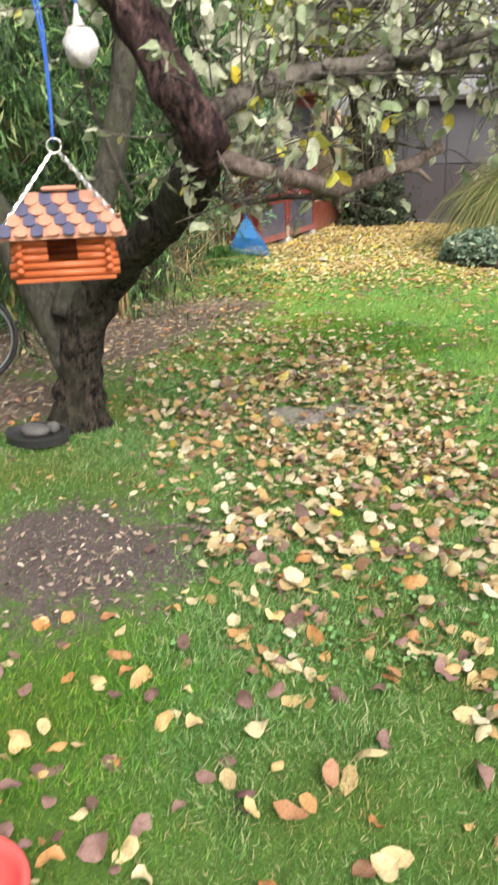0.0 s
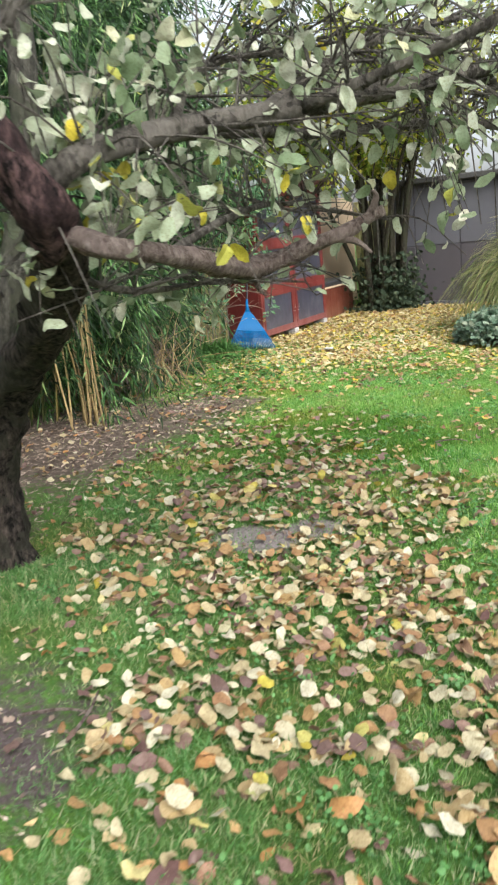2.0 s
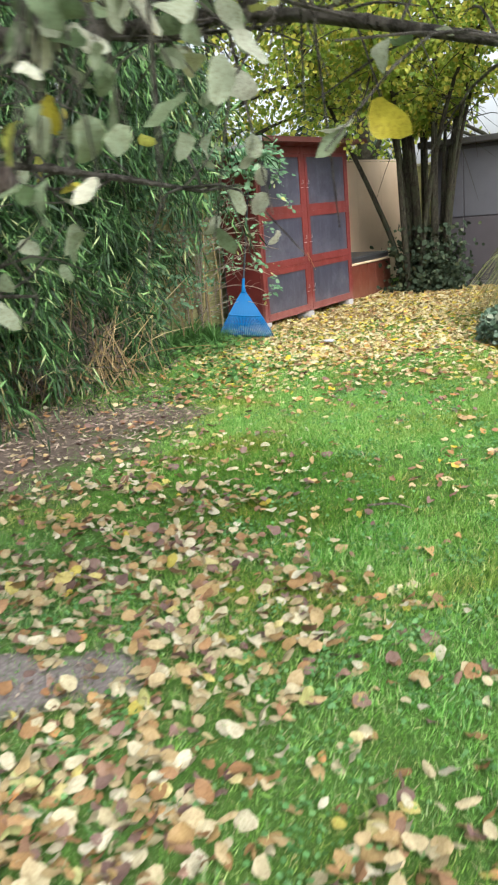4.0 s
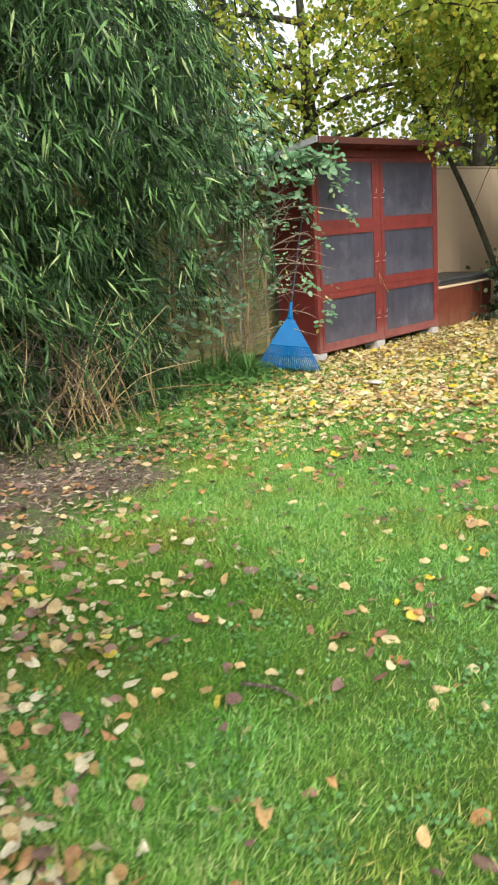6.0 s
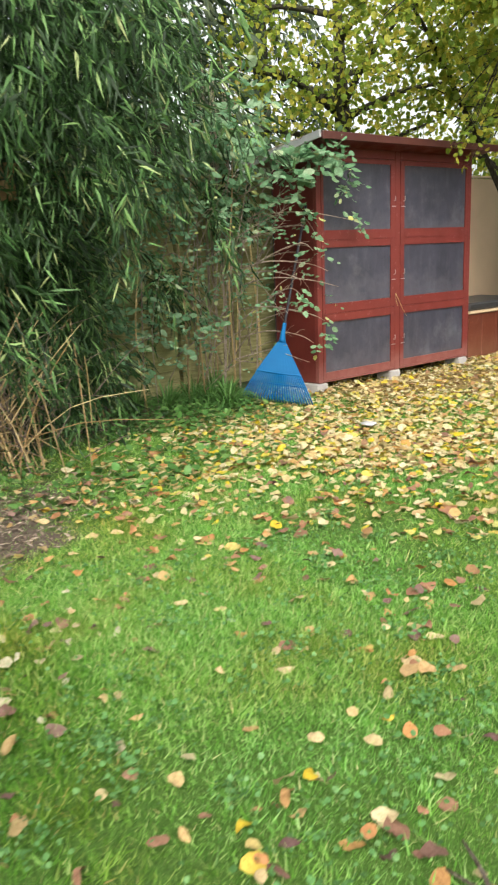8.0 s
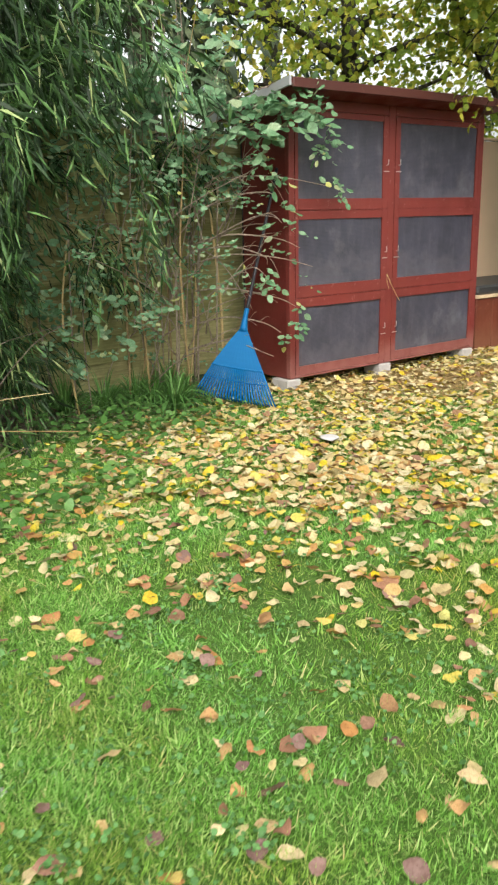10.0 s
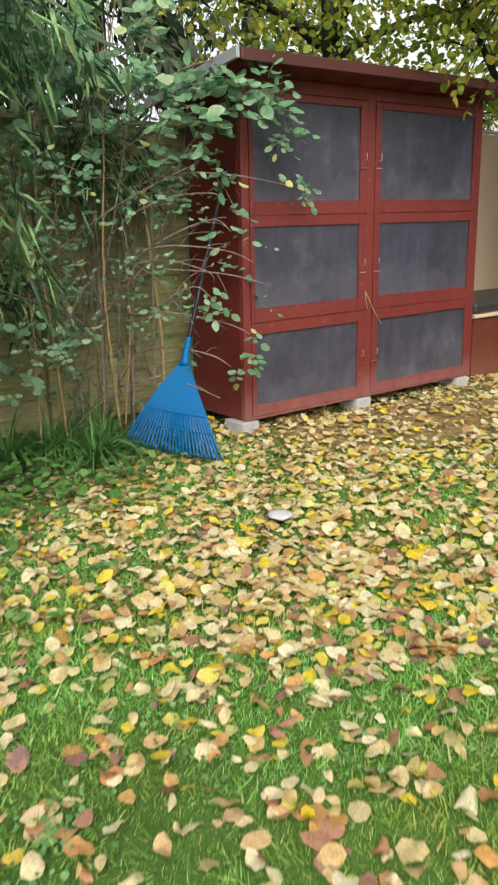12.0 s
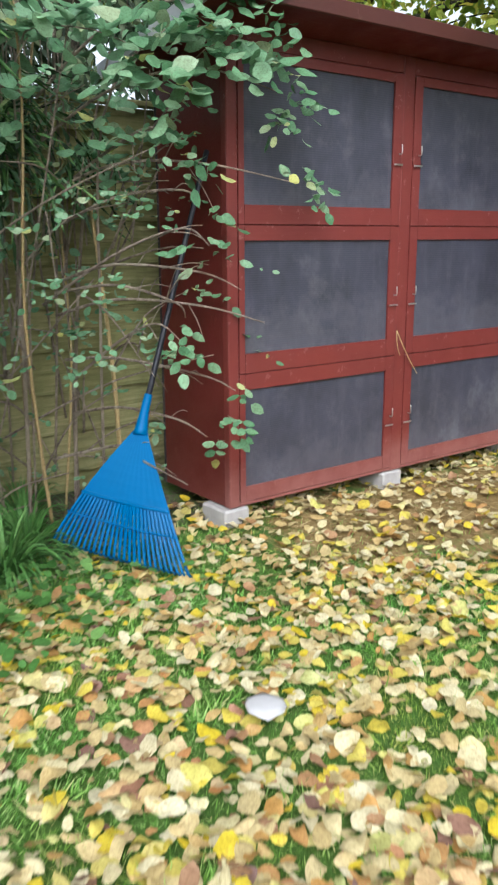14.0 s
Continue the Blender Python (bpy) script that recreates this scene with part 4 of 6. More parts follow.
for k, (pts, rad, mat) in enumerate(BRANCH):
    placed("branch", tube_bm(pts, rad, 9, 6, 0.5 if mat is M_DEADWOOD else 0.12, seed=k), mat, apple, "bare broken branch" if mat is M_DEADWOOD else "", True, AO)
for pts in ([(-0.95, 4.07, 1.5), (-0.86, 4.1, 1.48), (-0.8, 4.12, 1.43)], [(-1.2, 3.95, 1.42), (-1.24, 4.0, 1.34), (-1.22, 4.03, 1.3)], [(-0.82, 4.16, 1.56), (-0.78, 4.14, 1.63), (-0.79, 4.13, 1.66)]):
    placed("stub", tube_bm(pts, [0.02, 0.013, 0.006], 7, 4, 0.3), M_DEADWOOD, apple, "broken dead stub", True, AO)
# twigs off the branches, and leaves on the twigs
tw_bm = bmesh.new()
leaf_at, leaf_dir = [], []
for k, (pts, rad, mat) in enumerate(BRANCH):
    path = smooth_path(pts, 6)
    for t in range(6 if mat is M_DEADWOOD else (12 if pts[0][0] < -1.9 else 62)):
        i = int(rng.integers(2, len(path)))
        p = path[i]
        d = Vector(rand_dirs(1, 0.8)[0])
        d.z += 0.05
        ln = rng.uniform(0.2, 0.62)
        q = p + d * ln * 0.5 + Vector((0, 0, rng.uniform(-0.05, 0.08)))
        e = p + d * ln + Vector((0, 0, rng.uniform(-0.16, 0.06)))
        if (-0.05 < e.x < 1.2 and e.z < 1.98) or e.z < 1.28 or (mat is M_DEADWOOD and e.z < p.z + 0.02):
            continue
        tube_bm([p, q, e], [0.005, 0.0035, 0.0018], 4, 3, bm=tw_bm)
        if mat is M_DEADWOOD and e.y > 3.6:
            continue
        if rng.random() < 0.4:
            continue
        for u in 1 - 0.55 * rng.random(int(rng.integers(3, 9)) if p.y < 4.2 or p.z > 2.05 else int(rng.integers(1, 5))) ** 1.6:
            at = p.lerp(q, u * 2) if u < 0.5 else q.lerp(e, u * 2 - 1)
            leaf_at.append(at)
            leaf_dir.append(Vector(rand_dirs(1)[0]) + d * 0.5 + Vector((0, 0, -0.55)))
# long bare whips that run out level from the branches
for k in (0, 2, 3, 4, 7, 8, 9, 0, 2, 3, 9):
    path = smooth_path(BRANCH[k][0], 6)
    for _ in range(9):
        p = path[int(rng.integers(3, len(path)))]
        d = Vector((rng.normal(0.35, 0.5), rng.normal(0.35, 0.5), rng.normal(-0.02, 0.18))).normalized()
        ln = rng.uniform(0.5, 1.05)
        e = p + d * ln
        if (e.x > -0.15 and e.z < 2.0) or (e.x > -1.05 and e.z < 1.85) or e.z < 1.3:
            continue
        bow = Vector(rng.normal(0, 0.05, 3))
        q = p + d * ln * 0.5 + bow
        tube_bm([p, q, e], [0.0065, 0.0045, 0.002], 4, 4, bm=tw_bm)
        for u in (0.3, 0.5, 0.65, 0.8):
            a = p.lerp(q, u * 2) if u < 0.5 else q.lerp(e, u * 2 - 1)
            side = (d + Vector(rng.normal(0, 0.6, 3))).normalized() * rng.uniform(0.08, 0.28)
            tube_bm([a, a + side * 0.5 + Vector((0, 0, 0.01)), a + side], [0.0035, 0.0025, 0.0014], 4, 2, bm=tw_bm)
for anchor, reach, count in (((-1.52, 3.1, 1.6), (-0.02, -0.03, -0.16), 9), ((-1.4, 3.08, 1.76), (0.08, 0.02, 0.14), 12), ((-1.33, 3.12, 1.8), (0.04, 0.05, 0.34), 12), ((-1.28, 3.15, 1.56), (0.1, 0.08, 0.14), 10), ((-1.25, 3.4, 1.87), (0.1, 0.1, 0.25), 8), ((-0.62, 4.2, 1.98), (0.24, -0.22, -0.36), 7), ((-0.6, 4.22, 1.99), (0.28, -0.16, -0.26), 6), ((-0.95, 3.78, 1.9), (0.2, 0.05, -0.2), 5), ((-1.24, 3.9, 1.42), (-0.16, 0.0, -0.15), 2)):
    p = Vector(anchor)
    for _ in range(count):
        e = p + Vector(reach) + Vector(rng.normal(0, 0.1, 3))
        q = p.lerp(e, 0.5) + Vector((0, 0, 0.02))
        tube_bm([p, q, e], [0.004, 0.003, 0.0016], 4, 3, bm=tw_bm)
        for at in (e, q.lerp(e, 0.6), q):
            leaf_at.append(at)
            leaf_dir.append(Vector(rand_dirs(1)[0]) + Vector((0, 0, -0.7)))
tagged(placed("twig_mass", tw_bm, M_TWIG, apple, "thin bare twigs", False, AO), kind="stuff")
la, ld = np.array([tuple(v) for v in leaf_at]), np.array([tuple(v) for v in leaf_dir])
ok = ~((la[:, 0] > -0.1) & (la[:, 0] < 1.15) & (la[:, 2] < 1.95)) & ~((la[:, 1] > 4.9) & (la[:, 0] > -0.75) & (la[:, 0] < 1.3) & (la[:, 2] < 2.15))
la, ld = la[ok] - np.array(AO), ld[ok]
LEAVES = [broad_leaf(0.6, 0.25, 0.2, 0.08, 6, 1, 0.1, 0.15), broad_leaf(0.66, -0.5, 0.3, 0.1, 6, 2, 0.1, -0.1), broad_leaf(0.52, 0.6, -0.2, 0.12, 6, 3, 0.12, 0.2)]
lax = axes_of(ld, rand_dirs(len(la)) * 1.3 + np.array([0.2, -0.3, 0.6]))
lsz = 0.036 + 0.068 * rng.beta(1.5, 1.7, len(la))
near = np.zeros(len(la), bool)
near[rng.permutation(len(la))[:220]] = True
crown = scatter("crown", LEAVES, la[~near], lax[~near], lsz[~near], M_APPLE, apple)
tagged(crown, "sparse pale green and yellow leaves")
leaf_me = [mesh_from("leaf", v, f, M_APPLE_ONE) for v, f in LEAVES]
for k, i in enumerate(np.nonzero(near)[0]):
    ob = new("leaf", leaf_me[k % 3])
    ob.parent = crown
    m = Matrix(lax[i].T.tolist()).to_4x4()
    ob.matrix_local = Matrix.Translation(la[i].tolist()) @ m @ Matrix.Scale(float(lsz[i]), 4)

# ---- bird feeder hung from the apple limb ----
feeder = thing("bird_feeder", (-1.686, 2.447, 1.215), "orange log-cabin bird feeder with a chequered shingle roof", "bird feeder")
feeder.rotation_euler.z = math.atan2(0.58, 0.81)
part("floor_board", box_bm((-0.17, -0.115, 0), (0.17, 0.115, 0.014), 0.003), M_LOG, feeder)


def log(a, b, r=0.0135):
    part("log", tube_bm([a, b], [r, r], 10, 1), M_LOG, feeder, "", True)


for k in range(5):
    z = 0.028 + 0.027 * k
    for s in (-1, 1):
        if k < 2:
            log((-0.185, s * 0.1, z), (0.185, s * 0.1, z))
        elif s < 0:
            log((-0.175, -0.1, z), (-0.055, -0.1, z))
            log((0.045, -0.1, z), (0.175, -0.1, z))
        else:
            log((-0.175, 0.1, z), (0.175, 0.1, z))
        log((s * 0.15, -0.125, z + 0.0135), (s * 0.15, 0.125, z + 0.0135), 0.012)
slope = []
for s in (-1, 1):
    bm = bmesh.new()
    q = [bm.verts.new(c) for c in ((-0.215, s * 0.15, 0.16), (0.215, s * 0.15, 0.16), (0.08, 0, 0.292), (-0.08, 0, 0.292))]
    w = [bm.verts.new(c.co - Vector((0, 0, 0.012))) for c in q]
    bm.faces.new(q)
    bm.faces.new(w[::-1])
    for k in range(4):
        bm.faces.new((q[k], w[k], w[(k + 1) % 4], q[(k + 1) % 4]))
    panel = part("roof_slope", bm, M_SHINGLE_A, feeder, "sloping roof board with alternating shingles")
    for r in range(4):
        f0 = r / 4.3
        half = 0.205 * (1 - f0) + 0.08 * f0 - 0.022
        cnt = 8 - r
        for c in range(cnt):
            xx = -half + 2 * half * c / (cnt - 1)
            yy, zz = s * 0.15 * (1 - f0) * 1.02, 0.16 + 0.132 * f0
            up = Vector((0, -s * 0.15, 0.132)).normalized()
            nn = Vector((0, s * 0.132, 0.15)).normalized()
            bmt = bmesh.new()
            ring = []
            for a in np.linspace(math.pi, 2 * math.pi, 6):
                ring.append((math.cos(a) * 0.0205, math.sin(a) * 0.014))
            ring += [(0.019, 0.052), (-0.019, 0.052)]
            base = Vector((xx, yy, zz))
            top = [bmt.verts.new(base + Vector((u, 0, 0)) + up * (v + 0.004) + nn * (0.011 - 0.12 * v)) for u, v in ring]
            low = [bmt.verts.new(v.co - nn * 0.005) for v in top]
            bmt.faces.new(top)
            bmt.faces.new(low[::-1])
            for i in range(len(ring)):
                j = (i + 1) % len(ring)
                bmt.faces.new((top[i], low[i], low[j], top[j]))
            bmesh.ops.recalc_face_normals(bmt, faces=bmt.faces)
            part("shingle", bmt, M_SHINGLE_A if (c + r) % 2 else M_SHINGLE_B, panel)
for s in (-1, 1):
    bm = bmesh.new()
    q = [bm.verts.new(c) for c in ((s * 0.215, -0.15, 0.158), (s * 0.215, 0.15, 0.158), (s * 0.08, 0, 0.29))]
    w = [bm.verts.new(c.co + Vector((-s * 0.008, 0, -0.01))) for c in q]
    bm.faces.new(q)
    bm.faces.new(w[::-1])
    for k in range(3):
        bm.faces.new((q[k], w[k], w[(k + 1) % 3], q[(k + 1) % 3]))
    part("roof_end", bm, M_SHINGLE_A, feeder)
part("ridge", box_bm((-0.06, -0.03, 0.295), (0.06, 0.03, 0.31), 0.006), M_SHINGLE_A, feeder)


def chain(a, b, links=15):
    a, b = Vector(a), Vector(b)
    d = (b - a) / links
    ang = d.to_track_quat("X", "Z").to_matrix()
    bm = bmesh.new()
    for k in range(links):
        mid = a + d * (k + 0.5)
        tw = ang @ Matrix.Rotation(math.radians(90 * (k % 2) + 20), 3, "X")
        pts = [mid + tw @ Vector((math.cos(t) * d.length * 0.72, math.sin(t) * 0.006, 0)) for t in np.linspace(0, 2 * math.pi, 9)]
        tube_bm(pts, [0.0019, 0.0019], 4, 1, bm=bm)
    part("chain", bm, M_CHAIN, feeder, "thin steel chain")


for s in (-1, 1):
    for t in (-1, 1):
        chain((s * 0.185, t * 0.1, 0.2), (s * 0.012, 0, 0.42))
part("ring", tube_bm([(0.024 * math.cos(a), 0, 0.44 + 0.024 * math.sin(a)) for a in np.linspace(0, 2 * math.pi, 17)], [0.0035, 0.0035], 6, 1), M_CHAIN, feeder, "round steel hanging ring", True)
cord = thing("cord", (-1.688, 2.447, 1.668), "blue plastic cord tied round the limb", "cord")
for k, dx in enumerate((-0.006, 0.006)):
    part("strand", tube_bm([(dx * 0.3, 0, 0.0), (dx, 0.004, 0.35), (-0.09 + dx * 4, 0.02, 0.74)], [0.0035, 0.0035], 6, 4), M_CORD, cord, "", True)
part("loop", tube_bm([(-0.1 + 0.05 * math.cos(a), 0.02, 0.72 + 0.05 * math.sin(a)) for a in np.linspace(0, 2 * math.pi, 13)], [0.005, 0.005], 6, 1), M_CORD, cord, "", True)
fat = thing("fat_ball", (-1.54, 2.45, 1.95), "pale fat ball in a net hung on blue cord", "bird food")
part("ball", rock_bm((0, 0, 0), (0.053, 0.053, 0.058), 4, 3), M_FAT, fat, "", True)
part("neck", tube_bm([(0, 0, 0.055), (-0.005, 0, 0.09), (-0.01, 0.01, 0.12)], [0.022, 0.009, 0.006], 8, 4), M_FAT, fat, "", True)
part("string", tube_bm([(-0.01, 0.01, 0.115), (-0.05, 0.05, 0.25), (-0.12, 0.1, 0.42)], [0.004, 0.004], 6, 4), M_CORD, fat, "blue cord", True)

# ---- bamboo hedge ----
bamboo = thing("bamboo_hedge", (-5.4, 7.2, 0), "tall dense green bamboo hedge with drooping leaves", "bamboo")
BO = np.array([-5.4, 7.2, 0])
for k in range(110):
    y = rng.uniform(3.6, 8.5)
    x0 = rng.uniform(-5.85, -5.0) + (0.25 if y > 9 else 0) * -1
    h = rng.uniform(2.2, 4.6)
    lean = rng.uniform(0.0, 0.55)
    pts = [(x0, y, -0.05), (x0 + lean * 0.15, y + rng.uniform(-0.1, 0.1), h * 0.35), (x0 + lean * 0.5, y + rng.uniform(-0.2, 0.2), h * 0.7), (x0 + lean * 1.3, y + rng.uniform(-0.3, 0.3), h)]
    placed("cane", tube_bm(pts, [0.011, 0.01, 0.008, 0.003], 5, 3), M_CANE, bamboo, "", True, tuple(BO))


def spray_leaves(n_spray, make, per=22, length=(0.3, 0.7), leaf=(0.09, 0.17), fan=0.45):
    """Arching sprays, each a drooping twig with leaves that fan out from it."""
    P, A, S = [], [], []
    start, heading = make(n_spray)
    ln = rng.uniform(*length, n_spray)
    for j in range(per):
        t = (j + 1) / per * ln
        p = start + heading * t[:, None]
        p[:, 2] -= 0.75 * t ** 2 / ln
        d = heading.copy()
        d[:, 2] -= 1.1 * t / ln
        P.append(p + rng.normal(0, 0.035, p.shape))
        A.append(axes_of(d + rng.normal(0, fan, d.shape) + np.array([0, 0, -0.3]), rand_dirs(n_spray) + np.array([0.4, -0.4, 0.5])))
        S.append(rng.uniform(*leaf, n_spray))
    return np.concatenate(P), np.concatenate(A), np.concatenate(S)


def plumes(n, y0, y1, z0, z1, x_of, per):
    """Hanging plumes: sprays gathered round drooping shoots, with dark gaps between."""
    y, z = rng.uniform(y0, y1, n), rng.uniform(z0, z1, n)
    c = np.stack([x_of(y, z), y, z], -1)
    head = unit(np.stack([rng.normal(0.7, 0.3, n), rng.normal(-0.05, 0.6, n), rng.normal(0.1, 0.35, n)], -1))
    u = rng.random((n, per))
    ln = rng.uniform(0.5, 1.1, n)
    p = c[:, None] + head[:, None] * (u * ln[:, None])[..., None]
    p[..., 2] -= 0.8 * u ** 2 * ln[:, None]
    p += rng.normal(0, 0.06, p.shape)
    h = head[:, None] + rng.normal(0, 0.35, p.shape)
    h[..., 2] -= 0.9 * u
    return p.reshape(-1, 3), unit(h.reshape(-1, 3))


def hedge_x(y, z):
    return -5.25 + 0.5 * np.sin(np.clip(z / 4.2, 0, 1) * np.pi) ** 0.7 + 0.16 * np.sin(2.3 * y) + 0.14 * np.sin(3.7 * z + y) - rng.random(np.shape(y)) ** 2 * 0.6


def hedge_front(n):
    a = plumes(n // 11, 3.3, 7.4, 1.0, 5.0, hedge_x, 7)
    b = plumes(n // 60, 7.2, 7.7, 0.8, 1.6, hedge_x, 7)
    d = plumes(n // 24, 7.2, 8.4, 1.95, 5.0, hedge_x, 7)
    c = plumes(n // 24, 8.3, 9.4, 2.1, 5.0, hedge_x, 7)
    e = plumes(n // 36, 8.5, 9.3, 0.8, 2.0, lambda y, z: rng.uniform(-6.0, -5.7, np.shape(y)), 7)
    p, h = np.concatenate([a[0], b[0], c[0], d[0], e[0]]), np.concatenate([a[1], b[1], c[1], d[1], e[1]])
    q = rng.permutation(len(p))[:n]
    p, h = p[q], h[q]
    p[:, 2] = np.maximum(p[:, 2], 0.12)
    return p - BO, h


def hedge_end(n):
    p, h = plumes(n // 7, 9.0, 9.95, 2.4, 4.8, lambda y, z: rng.uniform(-6.2, -5.5, np.shape(y)), 7)
    return p - BO, h


def hedge_low(n):
    """Loose bamboo shoots that hang before the fence."""
    at = np.array([(-5.7, 10.87, 1.72), (-5.7, 9.75, 1.8), (-5.75, 9.5, 1.35), (-5.7, 9.85, 2.35), (-5.75, 10.3, 1.15), (-5.78, 9.3, 0.8), (-5.6, 8.9, 1.5), (-5.6, 8.6, 1.0), (-5.5, 8.3, 1.6), (-5.75, 8.7, 0.5), (-5.7, 9.1, 0.45), (-5.78, 9.5, 0.5), (-5.6, 8.4, 0.6), (-5.65, 8.7, 1.1), (-5.65, 9.0, 1.7), (-5.7, 9.2, 1.2), (-5.55, 8.5, 1.9), (-5.65, 8.9, 0.8), (-5.7, 9.4, 1.6)])[rng.integers(0, 19, n)]
    p = at + rng.normal(0, 1, (n, 3)) * np.array([0.06, 0.14, 0.14])
    return p - BO, unit(np.stack([rng.normal(0.35, 0.2, n), rng.normal(0.2, 0.5, n), rng.normal(-0.2, 0.3, n)], -1))


b3 = spray_leaves(820, hedge_low, 9, (0.12, 0.26), (0.1, 0.19), 0.5)
b1, b2 = spray_leaves(5400, hedge_front, 15, (0.12, 0.32), (0.1, 0.2), 0.75), spray_leaves(462, hedge_end, 13, (0.12, 0.32), (0.1, 0.2), 0.75)
bp, ba, bs = (np.concatenate(k) for k in zip(b1, b2, b3))
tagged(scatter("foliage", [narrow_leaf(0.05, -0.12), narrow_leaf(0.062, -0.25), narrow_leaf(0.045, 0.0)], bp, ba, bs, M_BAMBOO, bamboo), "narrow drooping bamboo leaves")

# a stand of straw-yellow canes at the hedge foot
for k in range(12):
    x0, y = -4.6 + rng.normal(0, 0.12), 6.72 + rng.normal(0, 0.13)
    h = rng.uniform(0.9, 1.5)
    placed("cane", tube_bm([(x0, y, -0.03), (x0 + rng.normal(0, 0.03), y + rng.normal(0, 0.03), h * 0.5), (x0 + rng.normal(0, 0.07), y + rng.normal(0, 0.07), h)], [0.011, 0.01, 0.007], 6, 3), M_DRYCANE, bamboo, "straw-yellow cane", True, tuple(BO))
# dry canes leaning out of the hedge
for k in range(24):
    a = Vector((-5.4 + rng.normal(0, 0.15), 8.5 + rng.normal(0, 0.3), 1.0 + rng.normal(0, 0.2)))
    b = Vector((-4.72 + rng.normal(0, 0.16), 8.35 + rng.normal(0, 0.28), 0.01))
    if k == 0:
        a, b = Vector((-5.35, 9.18, 1.06)), Vector((-4.49, 8.8, 0.0))
    c = thing("dry_cane", b, "dry straw-coloured bamboo cane leaning to the lawn", "cane", "dry canes by the hedge")
    mid = (a - b) * 0.5 + Vector((0, 0, rng.uniform(-0.02, 0.1)))
    part("stalk", tube_bm([(0, 0, 0), mid, a - b, (a - b) * 1.35 + Vector((0, 0, -0.04))], [0.004, 0.006, 0.006, 0.004], 5, 4), M_DRYCANE, c, "", True)
tangle_thing = thing("brushwood", (-4.88, 8.12, 0), "tangle of dead grey-brown brushwood in the hedge", "brushwood")
tg, tg2 = bmesh.new(), bmesh.new()
for k in range(300):
    p0 = Vector((rng.normal(-0.15, 0.2), rng.normal(-0.05, 0.42), abs(rng.normal(0.15, 0.2))))
    d = Vector((rng.normal(0.12, 0.25), rng.normal(0, 0.45), rng.uniform(0.1, 0.9)))
    tube_bm([p0, p0 + d * 0.5 + Vector((rng.normal(0, 0.06), rng.normal(0, 0.06), 0.05)), p0 + d + Vector((rng.normal(0, 0.08), rng.normal(0, 0.1), rng.uniform(-0.2, 0.02)))], [0.0045, 0.0035, 0.002], 4, 3, bm=tg if k % 3 else tg2)
tagged(part("twig_mass", tg, M_DEADWOOD, tangle_thing), kind="stuff")
tagged(part("cane_mass", tg2, M_STRAW, tangle_thing), kind="stuff")
nest = thing("nest_box", (-5.02, 8.6, 1.7), "small brown wooden nest box hung in the bamboo", "nest box")
part("body", box_bm((-0.07, -0.08, 0), (0.07, 0.08, 0.2), 0.004), M_NEST, nest)
part("lid", box_bm((-0.09, -0.1, 0.202), (0.1, 0.1, 0.222), 0.004), M_NEST, nest)
part("perch", tube_bm([(0.07, 0, 0.06), (0.13, 0, 0.06)], [0.006, 0.006], 6, 1), M_NEST, nest)
part("hanger", tube_bm([(0, 0, 0.22), (0, 0, 1.0)], [0.003, 0.003], 5, 1), M_POLE, nest)

# ---- bicycle in the hedge ----
bike = thing("bicycle", (-4.23, 4.44, 0), "old bicycle parked in front of the bamboo", "bicycle")
bike.rotation_euler.z = radians(226)
for cx in (0.0, 1.05):
    hub = Vector((cx, 0, 0.345))
    wl = part("wheel", tube_bm([hub + Vector((0, -0.04, 0)), hub + Vector((0, 0.04, 0))], [0.02, 0.02], 10, 1), M_RIM, bike)
    circ = [hub + Vector((0.335 * math.cos(a), 0, 0.335 * math.sin(a))) for a in np.linspace(0, 2 * math.pi, 41)]
    part("tyre", tube_bm(circ, [0.017, 0.017], 8, 1), M_TYRE, wl, "black rubber tyre", True)
    circ = [hub + Vector((0.31 * math.cos(a), 0, 0.31 * math.sin(a))) for a in np.linspace(0, 2 * math.pi, 41)]
    part("rim", tube_bm(circ, [0.011, 0.011], 6, 1), M_RIM, wl, "", True)
    for k in range(20):
        a = 2 * math.pi * k / 20
        part("spoke", tube_bm([hub + Vector((0, 0.03 * (-1) ** k, 0)), hub + Vector((0.305 * math.cos(a), 0, 0.305 * math.sin(a)))], [0.0012, 0.0012], 4, 1), M_RIM, wl)
for pts in ([(0, 0.03, 0.345), (0.18, 0.03, 0.72), (0.22, 0, 0.95)], [(0.2, 0, 0.78), (0.75, 0, 0.75)], [(0.22, 0, 0.66), (0.6, 0, 0.3)], [(0.75, 0, 0.82), (0.6, 0, 0.3)], [(0.6, 0, 0.3), (1.05, 0.04, 0.345)], [(0.75, 0, 0.75), (1.05, 0.04, 0.345)]):
    part("tube", tube_bm(pts, [0.015, 0.015], 8, 1), M_FRAME, bike, "", True)
part("handlebar", tube_bm([(0.16, -0.28, 1.0), (0.22, -0.1, 1.0), (0.22, 0.1, 1.0), (0.16, 0.28, 1.0)], [0.012, 0.012], 8, 4), M_RIM, bike, "", True)
part("saddle", rock_bm((0.78, 0, 0.86), (0.13, 0.07, 0.035), 2, 2), M_TYRE, bike, "", True)

# black plastic saucer with stones at the apple trunk
tray = thing("plant_saucer", (-3.0, 3.66, 0.0), "black plastic plant saucer with a stone beside the trunk", "plant saucer")
bm = bmesh.new()
prof = [(0.0, 0.02), (0.14, 0.02), (0.16, 0.05), (0.178, 0.05), (0.168, 0.0), (0.0, 0.0)]
rings = [[bm.verts.new((r * math.cos(a) * 1.15, r * math.sin(a) * 0.95, z)) for a in np.linspace(0, 2 * math.pi, 28, endpoint=False)] for r, z in prof[1:5]]
